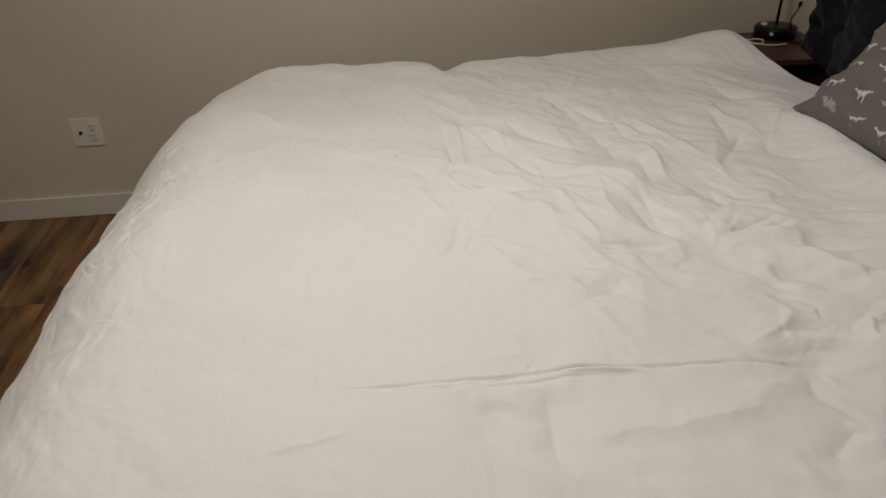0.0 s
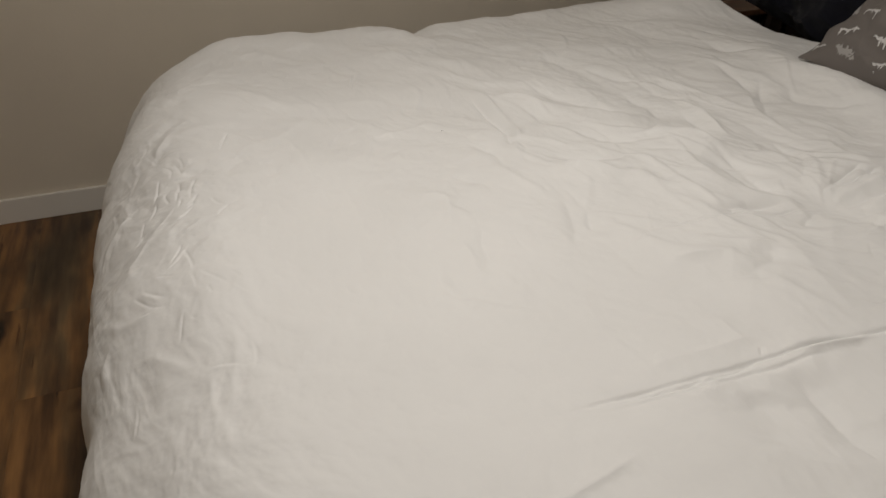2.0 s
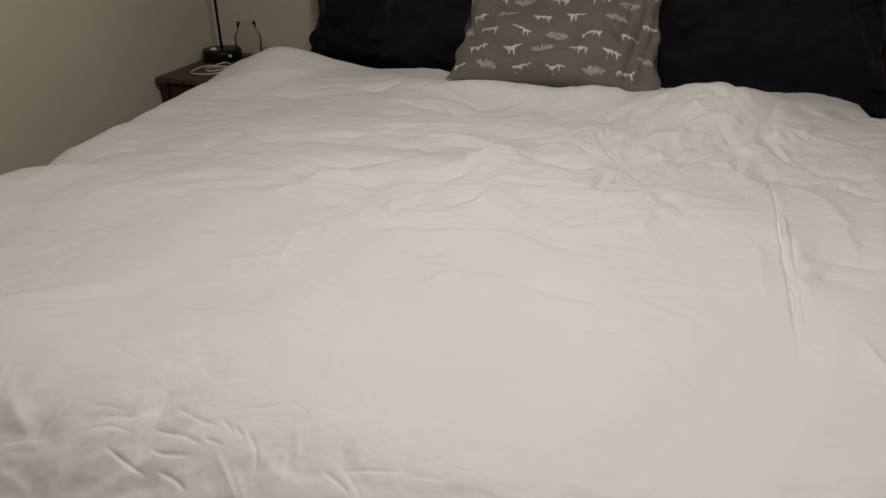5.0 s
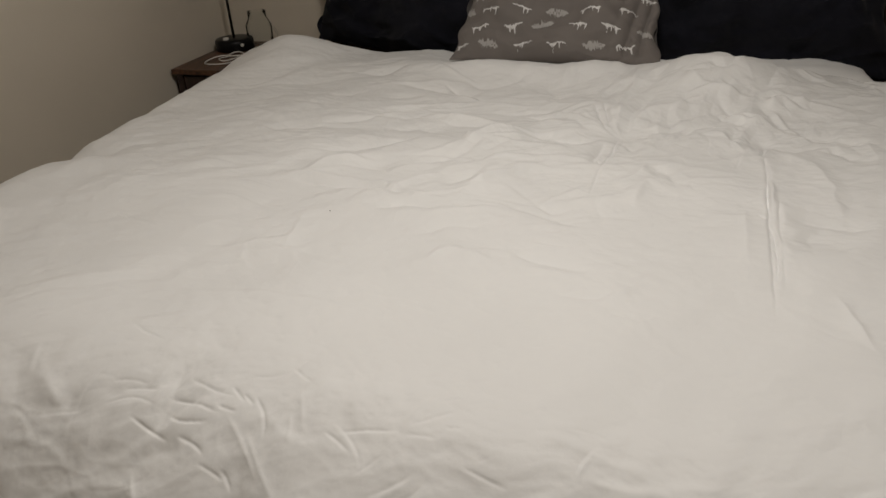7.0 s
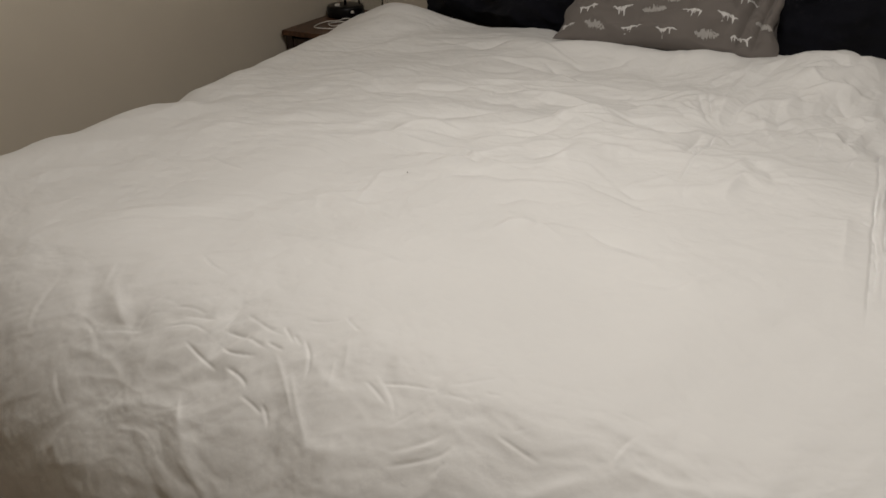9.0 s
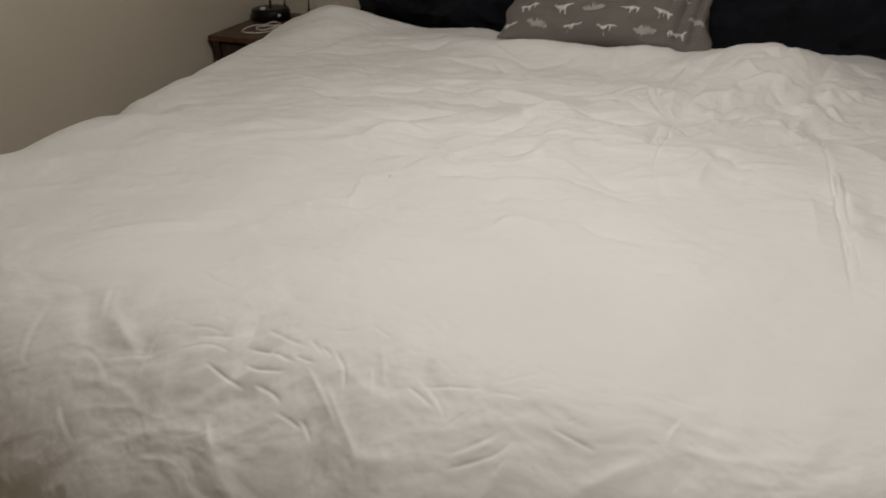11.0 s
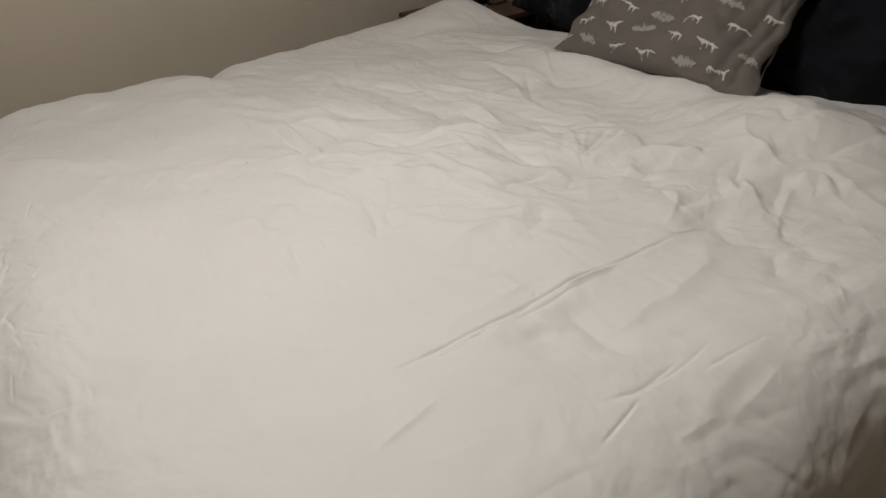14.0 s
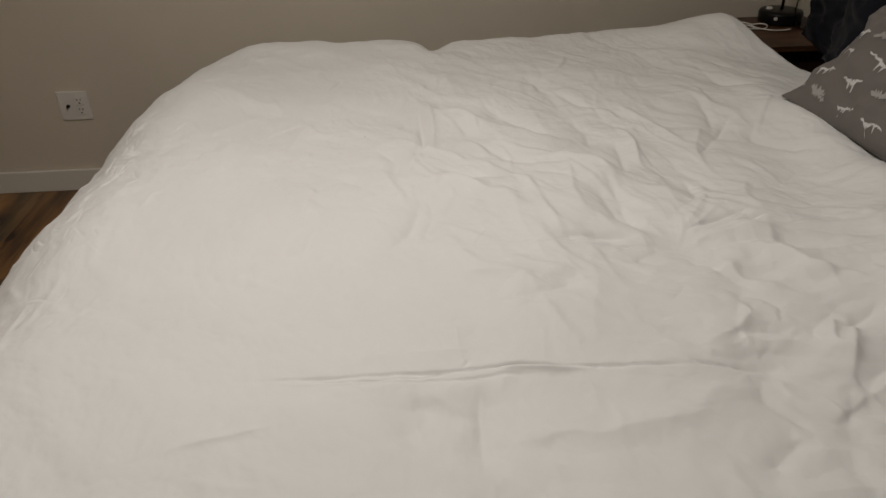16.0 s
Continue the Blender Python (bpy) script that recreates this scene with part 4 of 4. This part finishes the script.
# ---- outlet ----
def outlet():
    ob = tagged(empty("wall_outlet", (-1.092, WALL_Y, 0.36)), "white two-gang wall outlet plate with coax jack", "outlet")
    part("plate", box(-0.057, -0.006, -0.057, 0.057, 0, 0.057, 0.002), PLASTIC, ob)
    for z in (0.0195, -0.0195):
        bm = box(0.006, -0.0085, z - 0.0145, 0.040, -0.006, z + 0.0145, 0.004)
        face = part("receptacle", bm, PLASTIC, ob)
        for dx, tall in ((-0.0065, 0.009), (0.0065, 0.007)):
            part("slot", box(0.023 + dx - 0.0012, -0.0092, z + 0.003 - tall / 2 + 0.002, 0.023 + dx + 0.0012, -0.0084, z + 0.003 + tall / 2 + 0.002), DARK, face)
        part("ground_hole", box(0.0205, -0.0092, z - 0.0105, 0.0255, -0.0084, z - 0.0055), DARK, face)
    part("coax_jack", lathe([(0.0065, 0), (0.0065, 0.004), (0.0045, 0.0045), (0.0045, 0.011)], 16), BLACK, ob).matrix_basis = pose(-0.023, -0.006, 0.0, 90, 0, 0)


outlet()


# ---- window with blinds ----
def window():
    y0, y1, z0, z1 = WIN
    ob = structure(empty("window_1", (HEAD_X, (y0 + y1) / 2, z0)), "white framed window with closed white slat blinds", "window")
    h, t = (y1 - y0) / 2, z1 - z0
    part("window_sill", box(-0.05, -h - 0.03, -0.022, 0.06, h + 0.03, 0.0, 0.003), TRIM, ob)
    for a, b in ((-h, -h + 0.04), (h - 0.04, h)):
        part("window_frame", box(0.045, a, 0.001, 0.085, b, t - 0.041, 0.002), TRIM, ob)
    part("window_frame", box(0.045, -h, t - 0.04, 0.085, h, t, 0.002), TRIM, ob)
    part("pane", box(0.088, -h, 0.001, 0.094, h, t), NIGHT, ob, "dark night-time glass pane")
    me = None
    for k in range(26):
        if me is None:
            slat = part("slat", box(-0.0015, -h + 0.045, -0.02, 0.0015, h - 0.045, 0.02, 0.0006, segments=1), TRIM, ob)
            me = slat.data
        else:
            slat = new("slat", me)
            slat.parent = ob
        slat.matrix_basis = pose(0.025, 0, 0.022 + 0.0415 * k, 0, 25, 0)


window()


# ---- things on the far nightstand ----
def wire_lamp():
    ob = tagged(empty("desk_lamp", (1.652, 2.742, 0.616)), "black metal desk lamp with round base and thin pole", "lamp")
    part("base", lathe([(0.078, 0), (0.080, 0.004), (0.080, 0.038), (0.076, 0.045), (0.06, 0.048), (0.02, 0.048)], 48), BLACK, ob, "", True)
    part("pole", tube([(0.0, 0.0, 0.047), (0.0, 0.0, 0.2), (0.0, 0.0, 0.42)], 0.0055, 12), BLACK, ob, "thin brass-tinted pole", True)
    part("shade", lathe([(0.025, 0.50), (0.05, 0.48), (0.085, 0.42), (0.083, 0.418), (0.048, 0.474), (0.02, 0.494)], 40), BLACK, ob, "", True)
    part("switch", lathe([(0.012, 0.0475), (0.012, 0.054), (0.009, 0.056)], 20, None, (-0.045, 0.01, 0)), PLASTIC, ob)
    part("adapter", box(-0.060, -0.076, 0.024, -0.049, -0.064, 0.035, 0.003), PLASTIC, ob, "small white adapter pressed to the base")


wire_lamp()


def jar():
    ob = tagged(empty("glass_jar", (1.715, 2.652, 0.616)), "empty clear glass jar with a screw neck", "jar")
    part("jar_body", lathe([(0.048, 0), (0.054, 0.006), (0.054, 0.09), (0.038, 0.118), (0.038, 0.145), (0.036, 0.145), (0.036, 0.117), (0.052, 0.088), (0.052, 0.008), (0.040, 0.005)], 40), GLASS, ob, "", True).visible_shadow = False
    arc = [(0.0, -0.052 - 0.030 * math.sin(math.pi * k / 12), 0.022 + 0.066 * k / 12) for k in range(13)]
    part("jar_handle", tube(arc, 0.005, 10), GLASS, ob, "curved glass handle", True).visible_shadow = False


jar()


def cord():
    pts = []
    for k in range(150):
        u = k / 149
        a = u * 5.6 * math.pi
        r = 0.062 + 0.016 * math.sin(u * 9) - 0.02 * u
        pts.append((1.45 + r * 1.05 * math.cos(a) + 0.16 * u * u * u, 2.69 + r * 0.8 * math.sin(a) - 0.05 * u, 0.6188 + 0.004 * (0.5 + 0.5 * math.sin(a * 2.5)) + 0.004 * u))
    ob = tagged(empty("charging_cable", (1.45, 2.69, 0.616)), "white charging cable lying coiled on the nightstand", "cable")
    cable = part("cable", tube([(x - 1.45, y - 2.69, z - 0.616) for x, y, z in pts], 0.0024, 8), PLASTIC, ob, "", True)
    plug = part("plug", box(-0.013, -0.006, -0.004, 0.013, 0.006, 0.004, 0.002), PLASTIC, ob)
    plug.matrix_basis = pose(pts[0][0] - 1.45, pts[0][1] - 2.69, 0.0052, 0, 0, 70)


cord()


# ---- books on the near nightstand ----
def lettering(words, size, material, parent, where, wide=None):
    data = bpy.data.curves.new("title", "FONT")
    data.body, data.size, data.align_x, data.extrude = words, size, "LEFT", 0.0002
    ob = bpy.data.objects.new("title", data)
    scene.collection.objects.link(ob)
    me = bpy.data.meshes.new_from_object(ob.evaluated_get(bpy.context.evaluated_depsgraph_get()))
    bpy.data.objects.remove(ob)
    made = part_mesh("title", me, material, parent)
    xs = [v.co.x for v in me.vertices]
    k = wide / (max(xs) - min(xs)) if wide else 1
    made.matrix_basis = pose(*where) @ Matrix.Diagonal((k, 1, 1, 1))
    return made


def book(where, turn, w, h, t, label):
    """A closed book lying flat: w across, h from its lower edge to its head, t thick; its cover looks up."""
    ob = tagged(empty("book", where, turn), label, "book")
    part("page_block", box(0.004, 0.003, 0.003, w - 0.004, h - 0.003, t - 0.003, 0.001), PAGES, ob, "off-white page edges")
    part("front_cover", box(0, 0, t - 0.0029, w, h, t, 0.001), COVER, ob)
    part("back_cover", box(0, 0, 0, w, h, 0.0029, 0.001), COVER, ob)
    part("spine", box(-0.003, 0, 0, -0.0001, h, t, 0.001), COVER, ob)
    return ob


# turned so that the lower edge faces the foot of the bed
book((1.450, 0.245, 0.60), -90, 0.20, 0.25, 0.036, "thick white book lying flat on the nightstand")
title = book((1.505, 0.232, 0.636), -90, 0.158, 0.235, 0.032, "cream paperback with red title lettering lying on another book")
lettering("SMARTER", 0.034, RED, title, (0.012, 0.075, 0.0322), 0.135)
lettering("NOT HARDER", 0.030, RED, title, (0.012, 0.045, 0.0322), 0.135)
for k in range(2):
    part("author_bar", box(0.012 + 0.062 * k, 0.012, 0.0321, 0.062 + 0.075 * k, 0.024, 0.0325), INK, title, "dark printed bar")
part("emblem", box(0.006, 0.031, 0.0321, 0.026, 0.041, 0.0324), YELLOW, title, "small yellow and black emblem")


def white_box():
    ob = tagged(empty("storage_box", (1.738, 0.15, 0.60)), "upright white cardboard box behind the books", "box")
    part("carton", box(-0.045, -0.115, 0, 0.045, 0.115, 0.255, 0.004), COVER, ob)
    part("lid", box(-0.049, -0.119, 0.2, 0.049, 0.119, 0.262, 0.004), PLASTIC, ob)


white_box()


# ---- sheet hanging by the head of the mattress ----
def hanging_sheet():
    u, v = np.meshgrid(np.linspace(0, 1, 40), np.linspace(0, 1, 40), indexing="ij")
    x = 1.20 + 0.30 * u + 0.02 * np.sin(v * 4)
    y = 0.485 - 0.13 * step01(0.0, 0.35, v) - 0.012 * np.sin(u * 9) * v
    z = 0.607 - 0.36 * step01(0.08, 1.0, v) + 0.02 * u
    me = grid_mesh("bed_sheet", x, y, z)
    ob = tagged(part_mesh("bed_sheet", me, SHEET, None, "", True), "blue-grey bed sheet hanging over the mattress edge", "sheet")
    thick = ob.modifiers.new("thickness", "SOLIDIFY")
    thick.thickness = 0.004


hanging_sheet()


# ---- floor planks ----
def planks():
    wide, long = 0.182, 1.22
    shapes = {}

    def shape(size):
        key = round(size, 3)
        if key not in shapes:
            bm = box(0.0001, 0.0001, -0.006, wide - 0.0001, size - 0.0001, 0, 0.0004, segments=1)
            shapes[key] = bpy.data.meshes.new("floor_plank")
            bm.to_mesh(shapes[key])
            bm.free()
            shapes[key].materials.append(PLANK)
        return shapes[key]

    rng = random.Random(4)
    x = FOOT_X
    while x + wide <= HEAD_X + 0.08:
        y = NEAR_Y - rng.random() * long
        while y < WALL_Y:
            low, high = max(y, NEAR_Y), min(y + long, WALL_Y)
            if high - low > 0.05:
                ob = new("floor_plank", shape(high - low))
                ob.parent = floor
                ob.location = (x, low, 0)
            y += long
        x += wide


planks()
